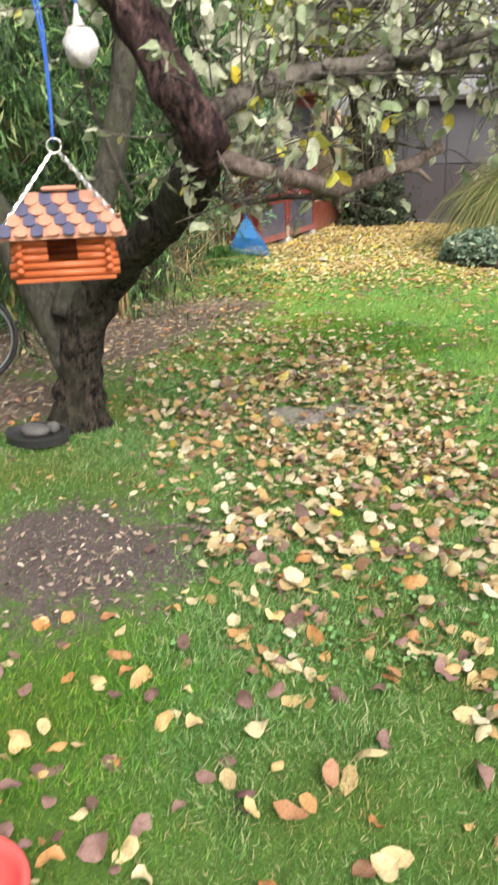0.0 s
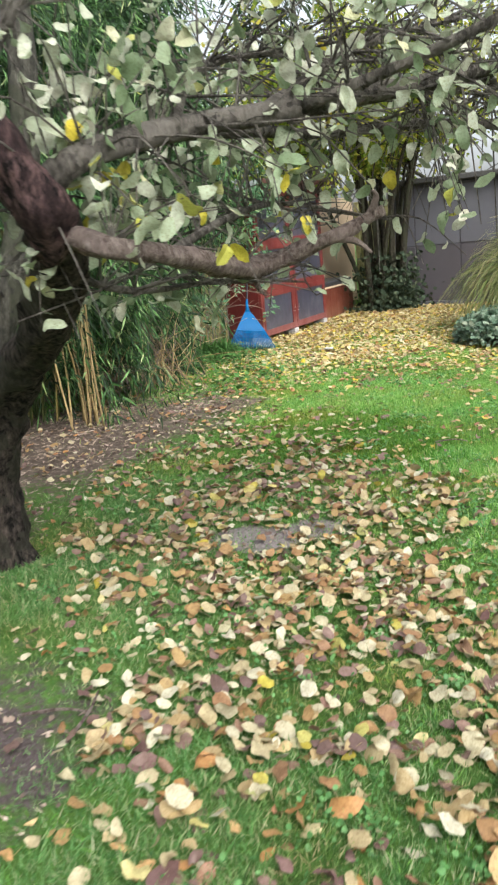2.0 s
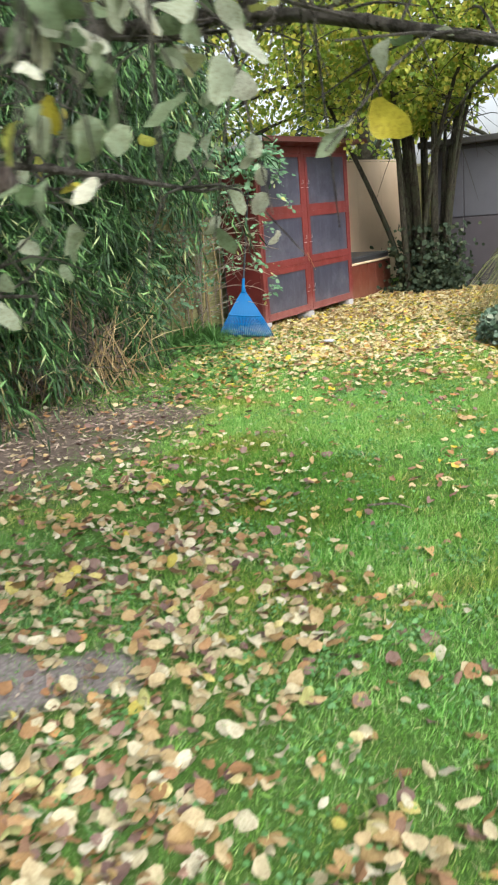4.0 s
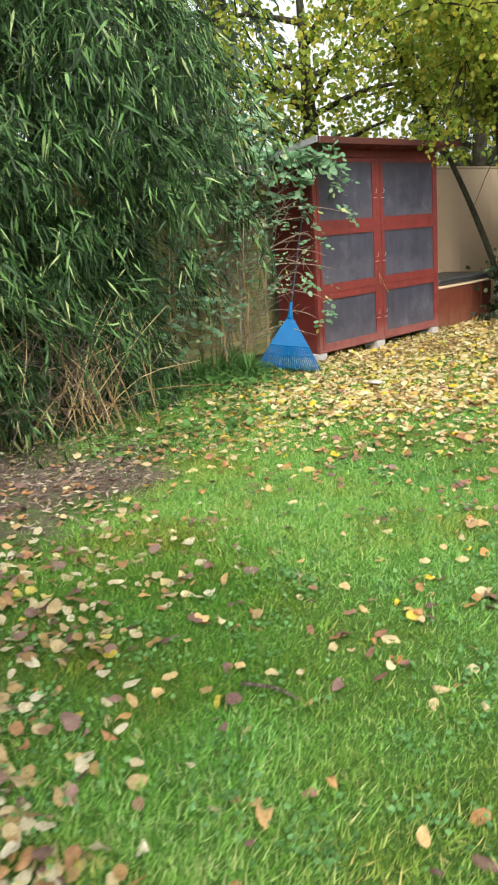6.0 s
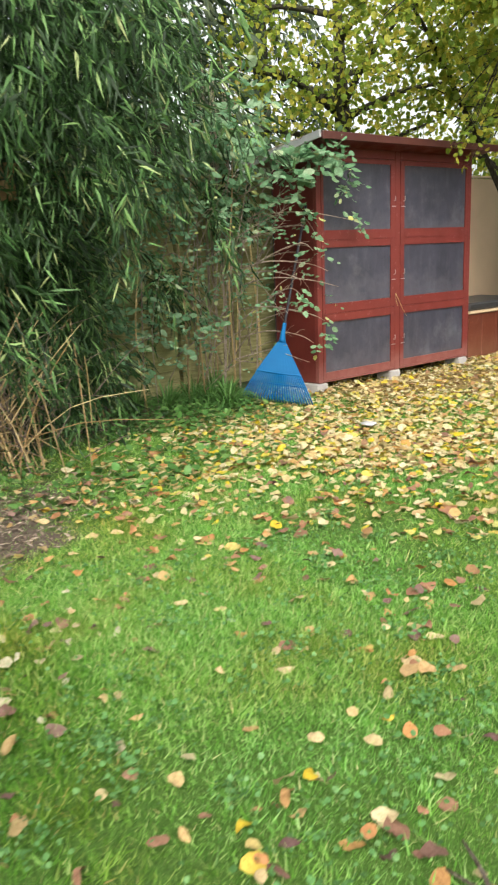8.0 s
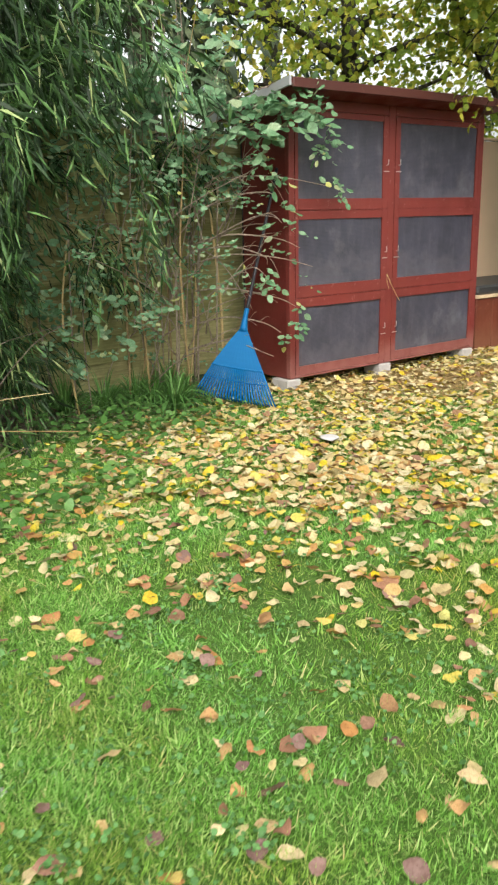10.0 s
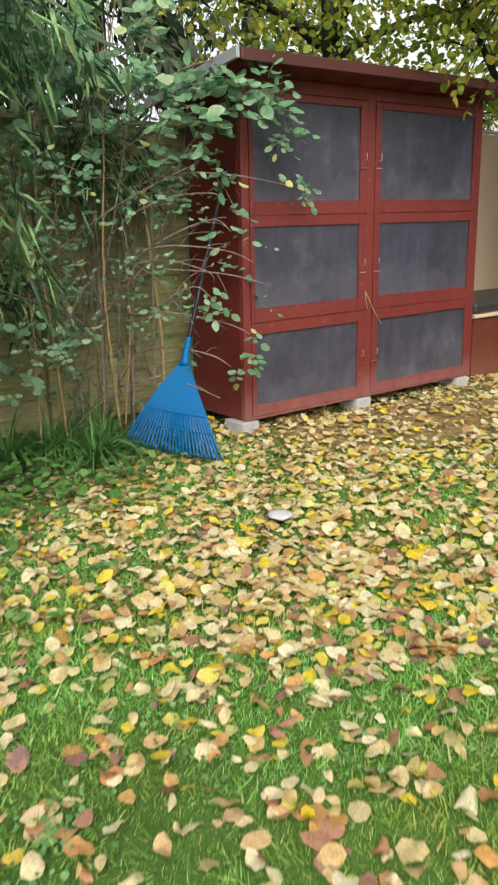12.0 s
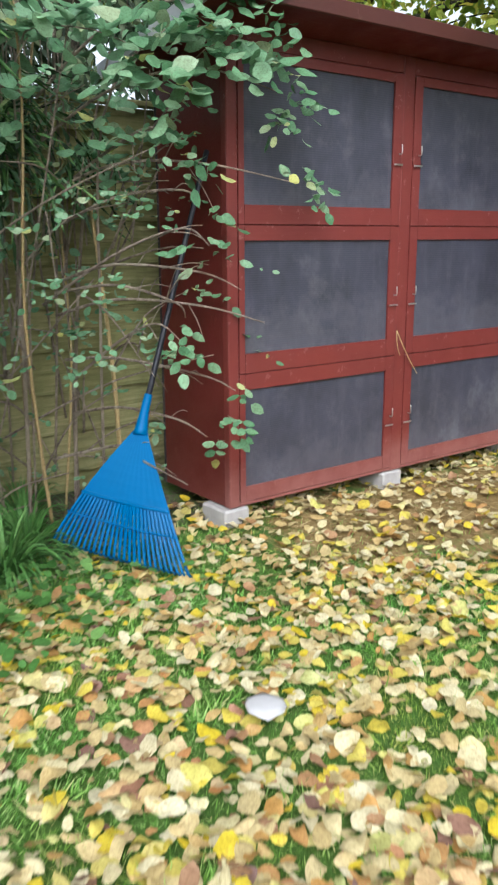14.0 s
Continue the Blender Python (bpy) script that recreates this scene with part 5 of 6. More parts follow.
for a, b in zip(rings, rings[1:]):
    for k in range(28):
        bm.faces.new((a[k], a[(k + 1) % 28], b[(k + 1) % 28], b[k]))
bm.faces.new(rings[0])
bm.faces.new(rings[-1][::-1])
bmesh.ops.recalc_face_normals(bm, faces=bm.faces)
part("dish", bm, M_BLACK, tray)
part("stone", rock_bm((-0.03, 0.02, 0.045), (0.1, 0.075, 0.035), 11, 2), M_DARKSTONE, tray, "flat grey stone", True)
part("stone", rock_bm((0.06, 0.07, 0.06), (0.04, 0.035, 0.035), 12, 2), M_DARKSTONE, tray, "", True)

# unidentified coral-red thing by the start of the lawn, given an invented tub shape
tub = thing("coral_red_object", (-1.01, 0.975, 0.0), "smooth coral-red object of unknown kind on the grass", "tub")
bm = bmesh.new()
prof = [(0.0, 0.02), (0.1, 0.02), (0.13, 0.12), (0.14, 0.15), (0.155, 0.152), (0.16, 0.14), (0.148, 0.12), (0.115, 0.0)]
rings = [[bm.verts.new((r * math.cos(a), r * math.sin(a), z)) for a in np.linspace(0, 2 * math.pi, 32, endpoint=False)] for r, z in prof[1:]]
for a, b in zip(rings, rings[1:]):
    for k in range(32):
        bm.faces.new((a[k], a[(k + 1) % 32], b[(k + 1) % 32], b[k]))
bm.faces.new(rings[0])
bm.faces.new(rings[-1][::-1])
bmesh.ops.recalc_face_normals(bm, faces=bm.faces)
part("bowl", bm, M_CORAL, tub, "", True)

# ---- leafy shrub at the fence and shed corner ----
shrub = thing("fence_shrub", (-5.65, 10.9, 0), "straggly leafy shrub with thin grey stems by the fence", "shrub")
SO = (-5.65, 10.9, 0)
stems, tangle = [], []
for k in range(34):
    y = rng.uniform(9.6, 11.5)
    x = rng.uniform(-5.95, -5.55)
    h = rng.uniform(1.3, 3.0)
    tx, ty = x + rng.normal(0.12, 0.2), y + rng.normal(0, 0.22)
    stems.append([(x, y, -0.03), (x + rng.normal(0, 0.04), y + rng.normal(0, 0.06), h * 0.4), ((x + tx) / 2, (y + ty) / 2, h * 0.75), (tx, ty, h)])
for k in range(58):
    p0 = np.array([rng.uniform(-5.95, -5.5), rng.uniform(10.2, 11.45), rng.uniform(0.1, 1.7)])
    d = np.array([rng.normal(0.2, 0.18), rng.normal(0, 0.3), rng.normal(0.22, 0.25)])
    if p0[1] + d[1] > 11.25:
        d[0] = min(d[0], (-5.36 - p0[0]) / 1.3)
    tangle.append([tuple(p0), tuple(p0 + d * 0.6 + np.array([0, 0, 0.06])), tuple(p0 + d * 1.3 + np.array([0, 0, rng.normal(0, 0.1)]))])
stems += [
    [(-5.6, 11.2, 0.0), (-5.55, 11.2, 1.0), (-5.45, 11.2, 1.8), (-5.25, 11.38, 2.12), (-5.08, 11.62, 2.1)],
    [(-5.7, 10.6, 0.4), (-5.6, 10.5, 1.5), (-5.4, 10.5, 2.2), (-5.0, 10.55, 2.4)],
    [(-5.7, 10.9, 0.0), (-5.6, 10.9, 1.2), (-5.45, 10.85, 2.0), (-5.25, 11.0, 2.08), (-5.1, 11.2, 2.0)],
    [(-5.75, 10.6, 0.0), (-5.6, 10.75, 0.6), (-5.45, 10.9, 1.4), (-5.35, 11.05, 2.2), (-5.2, 11.2, 2.6)],
]
vines = []
for k in range(16):
    y, x = rng.normal(11.08, 0.13), rng.uniform(-5.95, -5.8)
    top = rng.uniform(2.3, 3.1)
    vines.append([(x, y + rng.normal(0, 0.05), rng.uniform(0.0, 0.9)), (x + rng.normal(0.02, 0.03), y + rng.normal(0, 0.04), 1.5), (x, y + rng.normal(0, 0.06), top)])
for pts in vines:
    placed("stem", tube_bm(pts, [0.006, 0.005, 0.003], 4, 4), M_PALETWIG, shrub, "", True, SO)
placed("stem", tube_bm([(-5.72, 11.36, 0.02), (-5.7, 11.33, 0.7), (-5.72, 11.26, 1.5)], [0.012, 0.011, 0.007], 6, 4), M_DRYCANE, shrub, "straight straw-yellow stem", True, SO)
for k, pts in enumerate(stems):
    if k < 34 and k % 2:
        continue
    r = 0.0055 if k >= 35 else rng.uniform(0.005, 0.011)
    placed("stem", tube_bm(pts, [r, r * 0.8, r * 0.35], 5, 4), (M_PALETWIG if k >= 34 else (M_DRYCANE, M_PALETWIG)[k // 2 % 2]), shrub, "", True, SO)
# thin shoots that reach past the shed corner, each with a tuft at its tip: root height, tip, leaves
SHOOTS = [(1.7, (-5.1, 11.83, 1.92), 12), (1.5, (-5.1, 11.94, 1.56), 6), (1.5, (-5.14, 11.36, 1.68), 6), (0.8, (-5.12, 11.62, 0.68), 4), (0.7, (-5.14, 11.35, 0.92), 4),
          (1.05, (-5.12, 11.49, 1.3), 4), (1.9, (-5.08, 11.7, 2.18), 10), (1.0, (-5.02, 11.7, 0.98), 0), (1.15, (-5.05, 11.6, 1.12), 0), (0.55, (-5.1, 11.45, 0.5), 3),
          (0.35, (-4.95, 11.25, 0.36), 0), (1.35, (-5.2, 11.5, 1.45), 2), (1.1, (-5.25, 11.45, 1.0), 0)]
shoot_tips = []
for k, (z0, tip, cnt) in enumerate(SHOOTS):
    a, e = Vector((-5.7, 11.0 + 0.03 * (k % 5), z0)), Vector(tip)
    side = Vector((-5.4, 11.2, (z0 + tip[2]) / 2 + 0.09))
    near_tip = Vector((-5.2, min(11.5, tip[1] - 0.08), tip[2] + 0.07))
    placed("stem", tube_bm([a, side, near_tip, e], [0.0075, 0.0065, 0.005, 0.0025], 5, 5, 0.1, seed=k), M_PALETWIG, shrub, "", True, SO)
    for j in range(3):
        q = side.lerp(near_tip, 0.25 + 0.3 * j)
        d = Vector((0.12, rng.normal(0.02, 0.06), rng.normal(0.02, 0.09)))
        placed("stem", tube_bm([q, q + d * 0.6 + Vector((0, 0, 0.015)), q + d], [0.003, 0.0025, 0.0014], 4, 3), M_PALETWIG, shrub, "", True, SO)
    shoot_tips.append((e, cnt))
for pts in tangle:
    placed("stem", tube_bm(pts, [0.0058, 0.0045, 0.0022], 4, 4), M_PALETWIG, shrub, "", True, SO)
P, D, S = [], [], []


def compound(base, heading, pairs=3, size=0.075):
    """A pinnate leaf: pairs of leaflets along a stalk and one at its end."""
    h = unit(heading)
    side = unit(np.cross(h, np.array([0, 0, 1.0]) + rng.normal(0, 0.3, 3)))
    for j in range(pairs):
        q = base + h * (0.05 + 0.055 * j)
        for s in (1, -1):
            P.append(q)
            D.append(h * 0.45 + side * s + rng.normal(0, 0.15, 3))
            S.append(size * rng.uniform(0.8, 1.15))
    P.append(base + h * (0.05 + 0.055 * pairs))
    D.append(h)
    S.append(size * 1.2)


for k, pts in enumerate(stems):
    path = smooth_path(pts, 6)
    for _ in range(9 if k < 34 else (14 if k < 37 else 4)):
        i = int(rng.integers(int(len(path) * (0.3 if k < 34 else 0.45)), len(path)))
        if path[i].z < 0.75 and path[i].y > 10.6 and path[i].x > -5.6:
            continue
        if k < 34 and path[i].z < 1.55 and rng.random() < 0.25:
            continue
        if path[i].y > 11.35 and path[i].z < 1.75 and rng.random() < 0.6:
            continue
        h = rand_dirs(1, 0.5)[0] + np.array([0.55, -0.15, -0.15])
        compound(np.array(path[i]) - np.array(SO), h, int(rng.integers(1, 4)), rng.uniform(0.03, 0.05) if path[i].z < 1.6 else rng.uniform(0.065, 0.1))
for pts in tangle:
    for _ in range(4):
        q = np.array(pts[-1]) + rng.normal(0, 0.05, 3)
        if (q[0] < -5.3 or q[1] < 11.3) and not (q[2] < 0.8 and q[1] > 10.6 and q[0] > -5.6):
            compound(q - np.array(SO), rand_dirs(1, 0.5)[0] + np.array([0.5, -0.2, 0]), int(rng.integers(1, 3)), rng.uniform(0.028, 0.05))
for e, cnt in shoot_tips:
    for q in rng.normal(0, 1, (cnt, 3)):
        compound(np.array(e) + q * np.array([0.02, 0.055, 0.05]) - np.array(SO), rand_dirs(1, 0.5)[0] * np.array([0.5, 1, 1]) + np.array([0.3, 0.1, -0.5]), int(rng.integers(1, 3)), rng.uniform(0.045, 0.068))
# leafy bunches at the ends of shoots: centre, spread, count, leaflet size
for c, sp, cnt, size in (((-5.62, 10.6, 2.15), (0.1, 0.16, 0.13), 34, 0.085), ((-5.68, 10.27, 1.66), (0.07, 0.13, 0.14), 34, 0.055), ((-5.68, 10.07, 1.8), (0.05, 0.05, 0.06), 9, 0.06),
                         ((-5.66, 9.98, 0.75), (0.08, 0.2, 0.17), 52, 0.065), ((-5.68, 9.62, 1.05), (0.08, 0.14, 0.14), 30, 0.07), ((-5.68, 10.57, 0.8), (0.05, 0.08, 0.06), 9, 0.07),
                         ((-5.12, 11.24, 1.98), (0.05, 0.12, 0.07), 16, 0.1), ((-5.08, 11.55, 2.06), (0.04, 0.1, 0.09), 14, 0.085), ((-5.72, 10.75, 1.35), (0.05, 0.12, 0.1), 10, 0.045),
                         ((-5.6, 10.4, 2.5), (0.1, 0.2, 0.12), 10, 0.08), ((-5.75, 11.3, 1.55), (0.05, 0.08, 0.1), 10, 0.04)):
    for q in rng.normal(0, 1, (cnt, 3)):
        compound(np.array([c[j] + q[j] * sp[j] for j in range(3)]) - np.array(SO), rand_dirs(1, 0.5)[0] + np.array([0.55, -0.15, -0.15]), int(rng.integers(1, 4)), size * rng.uniform(0.75, 1.1))
P, D, S = np.array(P), np.array(D), np.array(S)
tagged(scatter("foliage", [broad_leaf(0.62, 0.15, 0.08, 0.05, 4), broad_leaf(0.55, -0.2, 0.1, 0.05, 4), broad_leaf(0.5, -0.4, 0.2, 0.08, 4, 3)], P, axes_of(D, rand_dirs(len(P)) * 0.55 - np.array([0.6, -0.5, 0.7])), S, M_SHRUB, shrub), "green pinnate leaves")

# weeds and long-bladed tussocks at the foot of the fence and rake
x, y = spread(7000, -5.95, -3.6, 7.4, 11.3, lambda x, y: np.clip(1.1 - np.hypot((x + 5.25) / 0.75, (y - 10.2) / 1.2), 0, 1) + 0.45 * np.clip(1 - np.hypot((x + 4.1) / 0.8, (y - 8.9) / 1.3), 0, 1))
n = len(x)
p = np.stack([x, y, ground_z(x, y) + rng.uniform(0.02, 0.11, n)], -1)
tagged(scatter("ground_weeds", [broad_leaf(0.8, 0.2, 0.1, 0.05, 4), broad_leaf(0.7, -0.2, 0.1, 0.05, 4)], p, axes_of(rand_dirs(n, 0.3), rand_dirs(n) * 0.4 + np.array([0, 0, 1])), rng.uniform(0.03, 0.07, n), M_WEED), "low green weeds at the hedge foot", "weeds", kind="stuff")


def arching(name, centre, count, length, spread_r, mat, label, category, width=0.008, droop=1.0, lift=0.9):
    t = thing(name, centre, label, category)
    ang = rng.uniform(0, 2 * np.pi, count)
    ln = rng.uniform(length * 0.55, length, count)
    out = rng.uniform(0.25, 1.15, count)
    base = np.stack([np.cos(ang), np.sin(ang), np.zeros(count)], -1)
    k = np.linspace(0, 1, 7)
    vs, fs = [], []
    for i in range(count):
        side = np.array([-base[i, 1], base[i, 0], 0]) + rng.normal(0, 0.3, 3)
        for j, u in enumerate(k):
            c = base[i] * (spread_r * rng.uniform(0.05, 0.06) * 6 * out[i] * 0.3 + ln[i] * out[i] * u * 0.72) + np.array([0, 0, ln[i] * (lift * u - droop * out[i] * u ** 2.4 * 0.95)])
            w = width * (1 - u * 0.9)
            vs += [tuple(c - side * w), tuple(c + side * w)]
        b = i * 14
        fs += [(b + 2 * j, b + 2 * j + 1, b + 2 * j + 3, b + 2 * j + 2) for j in range(6)]
    ob = tagged(new("blade_mass", mesh_from("blade_mass", vs, fs, mat, True)), kind="stuff")
    ob.parent = t
    return t


for c in ((-5.6, 10.45, 0), (-5.75, 9.95, 0), (-5.45, 10.75, 0), (-5.85, 10.9, 0), (-5.5, 10.55, 0), (-5.62, 10.2, 0), (-5.3, 10.6, 0)):
    arching("grass_tussock", c, 170, 0.5, 0.2, M_WEED, "dark green long-bladed tussock at the fence foot", "tussock", 0.008)

# ---- rockery with ivy, boulders and pampas grass ----
mound = thing("rockery", (-1.2, 11.9, 0), "low earth rockery overgrown with ivy", "rockery")
part("mound", rock_bm((0.25, 0.3, -0.05), (1.25, 1.5, 0.38), 21, 4), M_EARTH, mound, "", True)
n = 5200
a, r = rng.uniform(0, 2 * np.pi, n), rng.random(n) ** 0.5
ivp = np.stack([-0.52 + 0.66 * r * np.cos(a), -0.5 + 0.85 * r * np.sin(a), 0.06 + 0.3 * np.sqrt(np.clip(1 - r * r, 0, 1)) + rng.normal(0, 0.03, n)], -1)
tagged(scatter("ivy", [broad_leaf(0.95, 0.1, 0.1, 0.05, 4), broad_leaf(0.85, -0.2, 0.1, 0.05, 4)], ivp, axes_of(rand_dirs(n), rand_dirs(n) * 0.6 + np.array([0, -0.5, 0.8])), rng.uniform(0.04, 0.07, n), M_IVY, mound), "dark ivy leaves")
for k, (c, s) in enumerate((((-1.45, 10.95, 0.14), (0.28, 0.2, 0.17)), ((-0.95, 10.75, 0.16), (0.3, 0.22, 0.2)), ((-1.3, 11.4, 0.3), (0.22, 0.2, 0.16)), ((-0.4, 10.7, 0.12), (0.27, 0.2, 0.16)), ((-1.95, 12.3, 0.18), (0.25, 0.2, 0.14)))):
    b = thing("boulder", c, "rounded pale grey boulder on the rockery", "boulder", "rockery boulders")
    part("stone", rock_bm((0, 0, 0), s, 30 + k), M_STONE, b, "", True)
arching("pampas_grass", (-1.42, 12.6, 0.1), 4200, 2.25, 0.5, M_PAMPAS, "large clump of arching pampas grass", "ornamental grass", 0.011, 1.3, 1.2)
arching("pampas_grass", (-1.0, 12.9, 0.2), 900, 1.7, 0.4, M_PAMPAS, "large clump of arching pampas grass", "ornamental grass", 0.009, 1.0, 1.05)

# ---- hazel with many stems ----
hazel = thing("hazel", (-4.8, 15.3, 0), "many-stemmed hazel with yellow-green autumn leaves", "tree")
HO = (-4.8, 15.3, 0)
HS = []
for k in range(15):
    a = 2 * math.pi * k / 15 + rng.normal(0, 0.2)
    b = Vector((-4.62 + 0.26 * math.cos(a), 15.35 + 0.16 * math.sin(a), -0.05))
    o = rng.uniform(0.1, 0.75)
    h = rng.uniform(3.8, 5.8)
    pts = [b, b + Vector((0.2 * o * math.cos(a), 0.2 * o * math.sin(a), h * 0.3)), b + Vector((0.7 * o * math.cos(a), 0.7 * o * math.sin(a), h * 0.62)), b + Vector((1.7 * o * math.cos(a), 1.7 * o * math.sin(a), h))]
    HS.append(pts)
HS.append([Vector((-5.0, 15.25, -0.05)), Vector((-5.12, 15.2, 0.7)), Vector((-5.5, 15.1, 1.7)), Vector((-5.8, 14.6, 2.8)), Vector((-5.6, 13.6, 3.5)), Vector((-5.4, 12.9, 3.7))])
HS.append([Vector((-4.8, 15.0, -0.05)), Vector((-4.8, 14.8, 1.5)), Vector((-4.6, 14.2, 2.8)), Vector((-4.3, 13.0, 3.4)), Vector((-4.2, 12.4, 3.4))])
HS.append([Vector((-4.7, 15.1, -0.05)), Vector((-4.4, 14.9, 1.5)), Vector((-3.8, 14.4, 2.9)), Vector((-3.0, 13.8, 3.7))])
hp, tb = [], bmesh.new()
for k, pts in enumerate(HS):
    placed("stem", tube_bm(pts, [rng.uniform(0.035, 0.06), 0.04, 0.026, 0.008], 7, 5, 0.12, seed=k), M_HAZELBARK, hazel, "", True, HO)
    path = smooth_path(pts, 6)
    for _ in range(20 if k < 15 else 34):
        i = int(rng.integers(int(len(path) * 0.42), len(path)))
        if path[i].z < 2.35:
            continue
        d = Vector(rand_dirs(1, 0.5)[0])
        ln = rng.uniform(0.5, 1.25)
        e = path[i] + d * ln + Vector((0, 0, -0.12 * ln))
        q = path[i] + d * ln * 0.5 + Vector((0, 0, 0.08))
        tube_bm([path[i], q, e], [0.009, 0.006, 0.002], 4, 3, bm=tb)
        for u in rng.random(74):
            at = path[i].lerp(q, u * 2) if u < 0.5 else q.lerp(e, u * 2 - 1)
            at = at + Vector(rng.normal(0, 0.09, 3))
            if at.z > 2.55 + 0.25 * math.sin(at.x * 3):
                hp.append(at)
for q in rng.normal(0, 1, (9, 3)):
    a = Vector((-4.5, 13.4, 3.05))
    e = Vector((-4.72 + 0.1 * q[0], 13.0 + 0.16 * q[1], 2.12 + 0.12 * q[2]))
    mid = a.lerp(e, 0.5) + Vector((0.05 * q[1], 0.1, 0.1))
    tube_bm([a, mid, e], [0.007, 0.005, 0.002], 4, 4, bm=tb)
    for u in rng.random(11):
        hp.append(mid.lerp(e, float(u) ** 0.6 * 1.05) + Vector(rng.normal(0, 0.035, 3)))
tagged(placed("twig_mass", tb, M_HAZELBARK, hazel, "thin dark twigs", False, HO), kind="stuff")
hp = np.array([tuple(v) for v in hp])
inside = (hp[:, 0] < -4.9) & (hp[:, 1] < 14.2) & (hp[:, 2] < 2.35)
hp = hp[~inside & ~((hp[:, 1] < 13.7) & (hp[:, 2] < 2.02))] - np.array(HO)
n = len(hp)
tagged(scatter("crown", [broad_leaf(0.74, 0.25, 0.2, 0.1, 3), broad_leaf(0.68, -0.4, 0.25, 0.1, 3)], hp, axes_of(rand_dirs(n) + np.array([0, 0, -0.6]), rand_dirs(n) + np.array([0, -0.6, 0.5])), rng.uniform(0.045, 0.095, n), M_HAZEL, hazel), "broad yellow-green leaves with gaps of sky")
# low ivy round the hazel foot, shade put into its leaf colour
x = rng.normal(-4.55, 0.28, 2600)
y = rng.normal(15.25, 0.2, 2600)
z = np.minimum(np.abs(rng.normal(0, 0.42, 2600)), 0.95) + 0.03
tagged(scatter("ivy", [broad_leaf(0.95, 0.1, 0.1, 0.05, 4)], np.stack([x, y, z], -1), axes_of(rand_dirs(2600), rand_dirs(2600) + np.array([0, -0.5, 0.5])), rng.uniform(0.05, 0.08, 2600), M_IVY_SHADED), "ivy round the hazel foot, coloured darker for shade", "ivy", kind="stuff")


# ---- trees beyond the fence ----
def conifer(x, y, h, r, count, group="conifers beyond the fence"):
    t = thing("conifer", (x, y, 0), "tall dark conifer beyond the fence", "tree", group)
    part("trunk", tube_bm([(0, 0, -0.1), (0.05, 0, h * 0.5), (0, 0, h)], [0.2, 0.13, 0.03], 8, 4, 0.15), M_HAZELBARK, t, "", True)

    def start(n):
        z = rng.uniform(0.12, 1, n) * h
        a = rng.uniform(0, 2 * np.pi, n)
        rr = r * (1.05 - z / h) * rng.uniform(0.3, 1, n)
        s = np.stack([rr * np.cos(a), rr * np.sin(a), z], -1)
        return s, unit(np.stack([np.cos(a), np.sin(a), rng.normal(-0.1, 0.25, n)], -1))

    p, a, s = spray_leaves(count, start, 14, (0.5, 1.1), (0.14, 0.3))
    tagged(scatter("crown", [narrow_leaf(0.12, -0.2), narrow_leaf(0.16, -0.3)], p, a, s, M_CONIFER, t), "dark drooping needles")


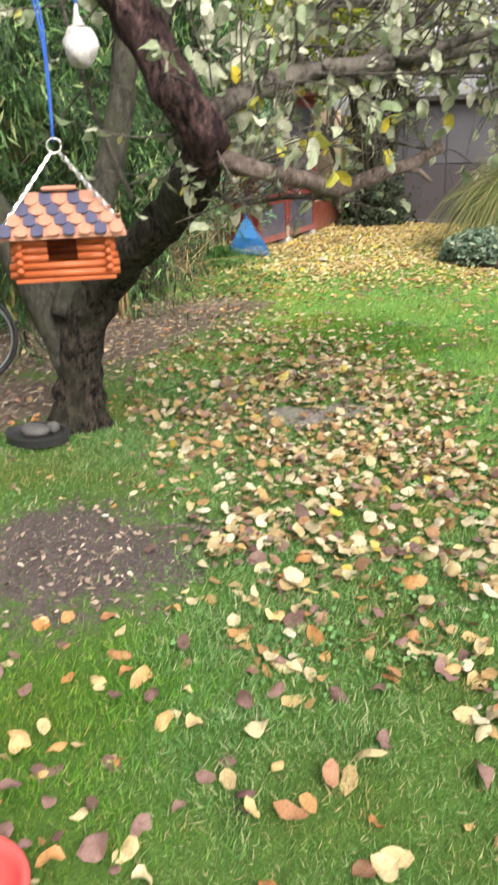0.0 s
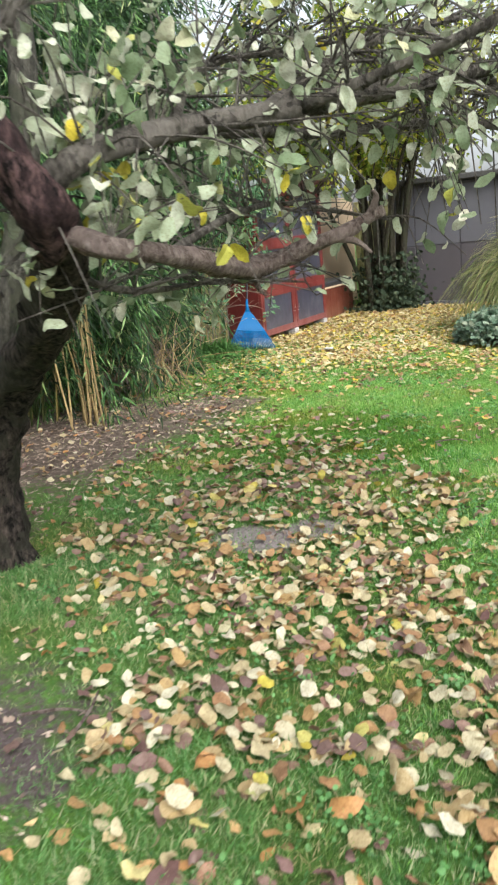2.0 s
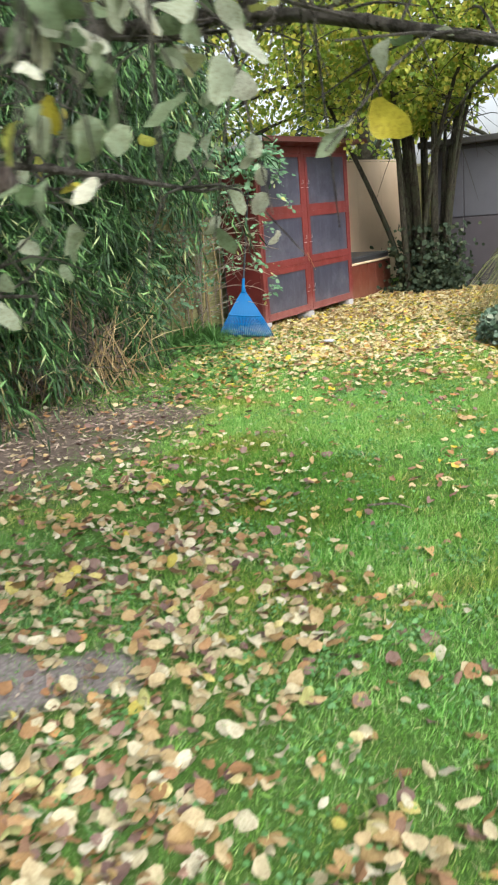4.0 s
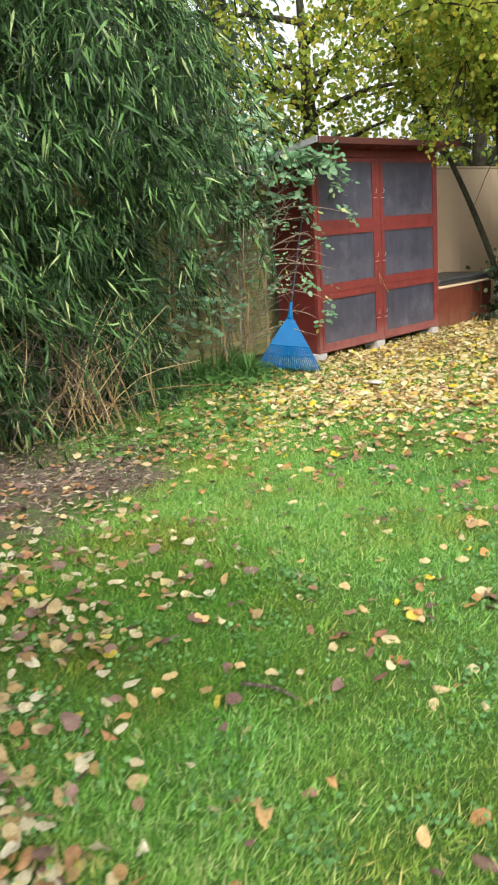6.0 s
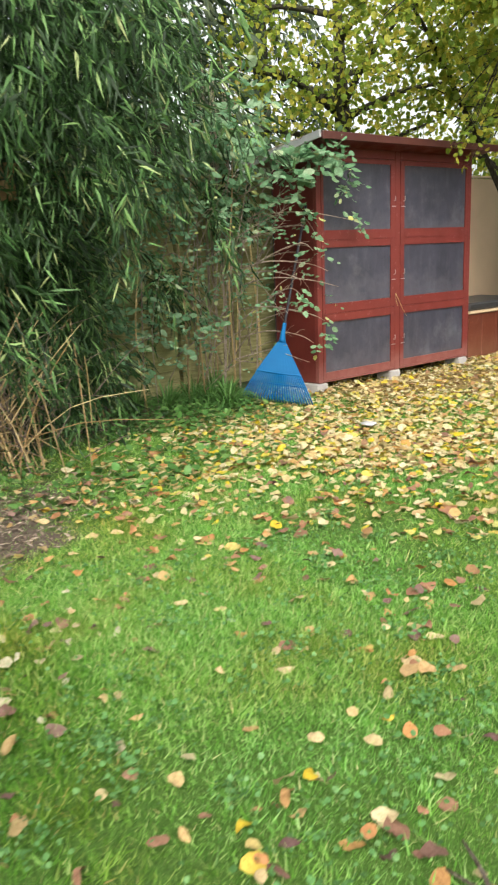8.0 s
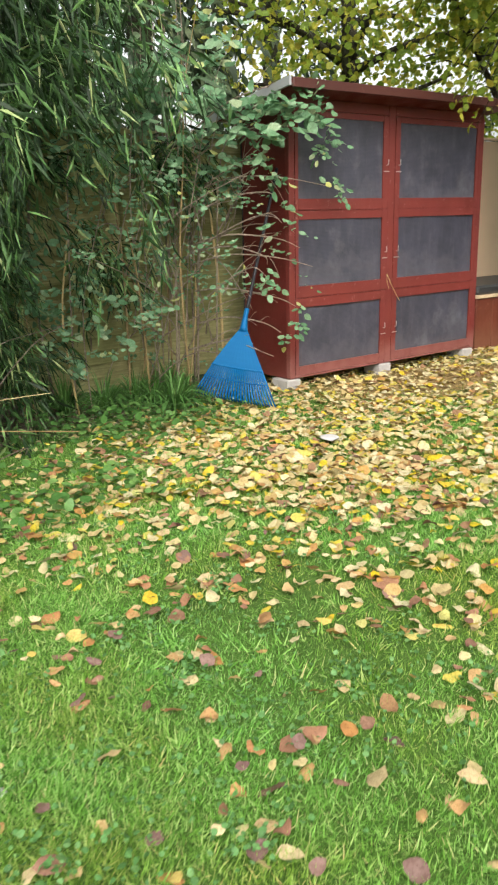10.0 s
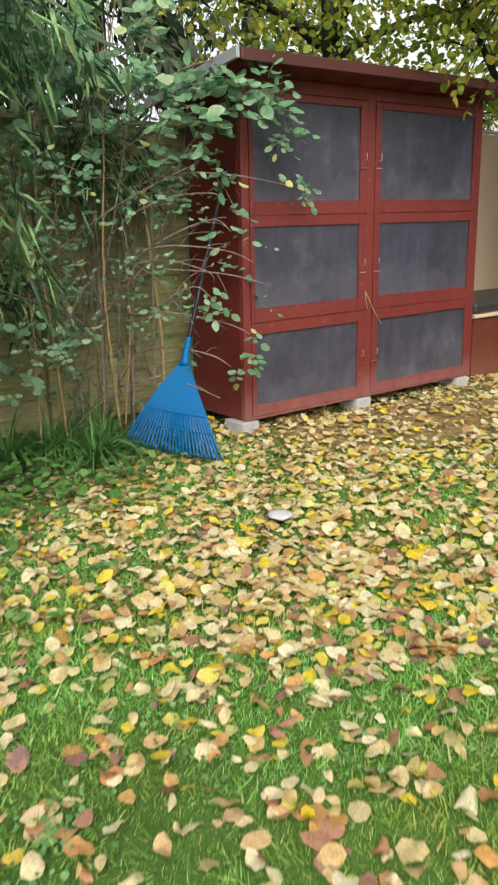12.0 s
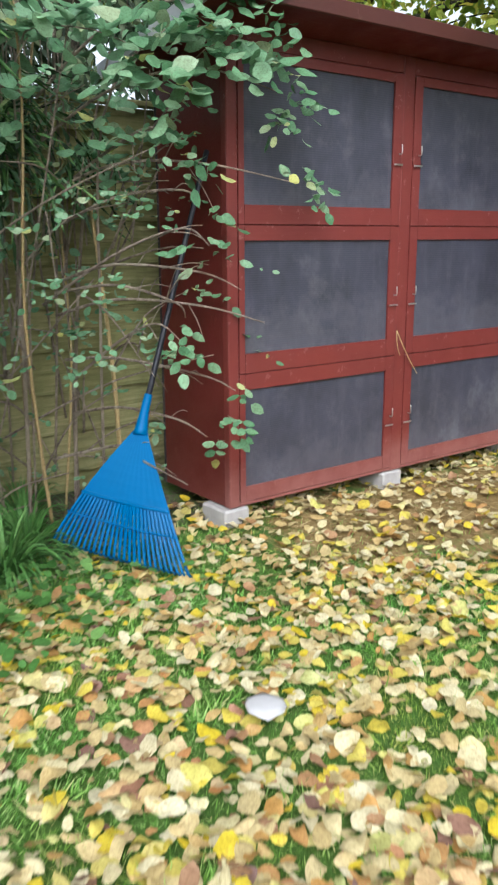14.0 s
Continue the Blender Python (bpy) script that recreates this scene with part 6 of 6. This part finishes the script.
def broadleaf(x, y, h, r, count, mat=None, group="trees beyond the fence"):
    t = thing("broadleaf_tree", (x, y, 0), "autumn tree beyond the fence with yellow-green leaves", "tree", group)
    pts = [Vector((0, 0, -0.1)), Vector((0.1, 0.05, h * 0.35)), Vector((0, 0, h * 0.8))]
    part("trunk", tube_bm(pts, [0.17, 0.13, 0.04], 9, 4, 0.15), M_HAZELBARK, t, "", True)
    at = []
    for k in range(14):
        d = Vector(rand_dirs(1, 0.6)[0])
        d.z = abs(d.z) * 0.8 + 0.1
        b = Vector((0.05, 0.02, h * rng.uniform(0.25, 0.7)))
        e = b + d * r * rng.uniform(0.8, 1.3)
        part("limb", tube_bm([b, b.lerp(e, 0.5) + Vector((0, 0, 0.15)), e], [0.06, 0.04, 0.01], 6, 3), M_HAZELBARK, t, "", True)
        for _ in range(count // 14 // 12 * 2 // 3):
            c = b.lerp(e, rng.uniform(0.25, 1.1)) + Vector(rng.normal(0, 0.35, 3))
            for _ in range(12):
                at.append(tuple(c + Vector(rng.normal(0, 0.17, 3))))
    at = np.array(at)
    n = len(at)
    tagged(scatter("crown", [broad_leaf(0.72, 0.2, 0.2, 0.1, 3), broad_leaf(0.66, -0.4, 0.25, 0.1, 3)], at, axes_of(rand_dirs(n) + np.array([0, 0, -0.5]), rand_dirs(n) + np.array([0, -0.5, 0.6])), rng.uniform(0.065, 0.12, n), mat or M_HAZEL, t), "clumps of broad leaves with gaps")


for x, y, h, r in ((-7.6, 5.0, 9, 1.8), (-8.0, 7.4, 10, 1.9), (-8.4, 8.8, 9.5, 1.6), (-10.6, 11.9, 11, 1.1), (-7.4, 2.4, 8, 1.8), (-12.5, 17.5, 12, 1.8), (-9.5, 13.0, 11, 1.1), (-9.4, 21.5, 12, 0.9), (-15, 14.5, 12, 1.9)):
    conifer(x, y, h, r, 520)
for x, y, h, r in ((-8.7, 15.6, 6.5, 1.9), (-7.4, 18.6, 6.5, 2.0), (-4.6, 20.2, 7, 2.2), (-2.0, 19.6, 6.5, 2.1), (2.2, 19.6, 6.5, 2.1)):
    broadleaf(x, y, h, r, (6600 if y < 16 else 3400) if x < -5 else 3000)

# small loose things on the lawn
for k, (x, y, s) in enumerate(((-3.9, 10.82, 0.085), (-1.98, 2.9, 0.02), (-2.1, 8.0, 0.025))):
    st = thing("pale_stone", (x, y, 0), "pale flat stone among the leaves", "stone")
    part("stone", rock_bm((0, 0, 0.036 if k == 0 else 0.016), (s * 0.85, s * 0.7, s * (0.14 if k == 0 else 0.2)), 50 + k, 2), M_WHITESTONE, st, "", True)
for k, (x, y, ang, ln) in enumerate(((-1.44, 2.78, 1.9, 0.3), (-1.29, 6.53, 0.2, 0.22), (-0.62, 7.45, 2.4, 0.3), (-0.6, 7.5, 2.9, 0.22), (-1.7, 2.85, 0.4, 0.25))):
    st = thing("twig", (x, y, 0.02), "fallen dry twig on the grass", "twig", "fallen twigs")
    d = Vector((math.cos(ang), math.sin(ang), 0)) * ln
    part("stick", tube_bm([(0, 0, 0), d * 0.5 + Vector((0.02, 0.01, 0.015)), d], [0.007, 0.006, 0.003], 5, 4), M_DEADWOOD, st, "", True)
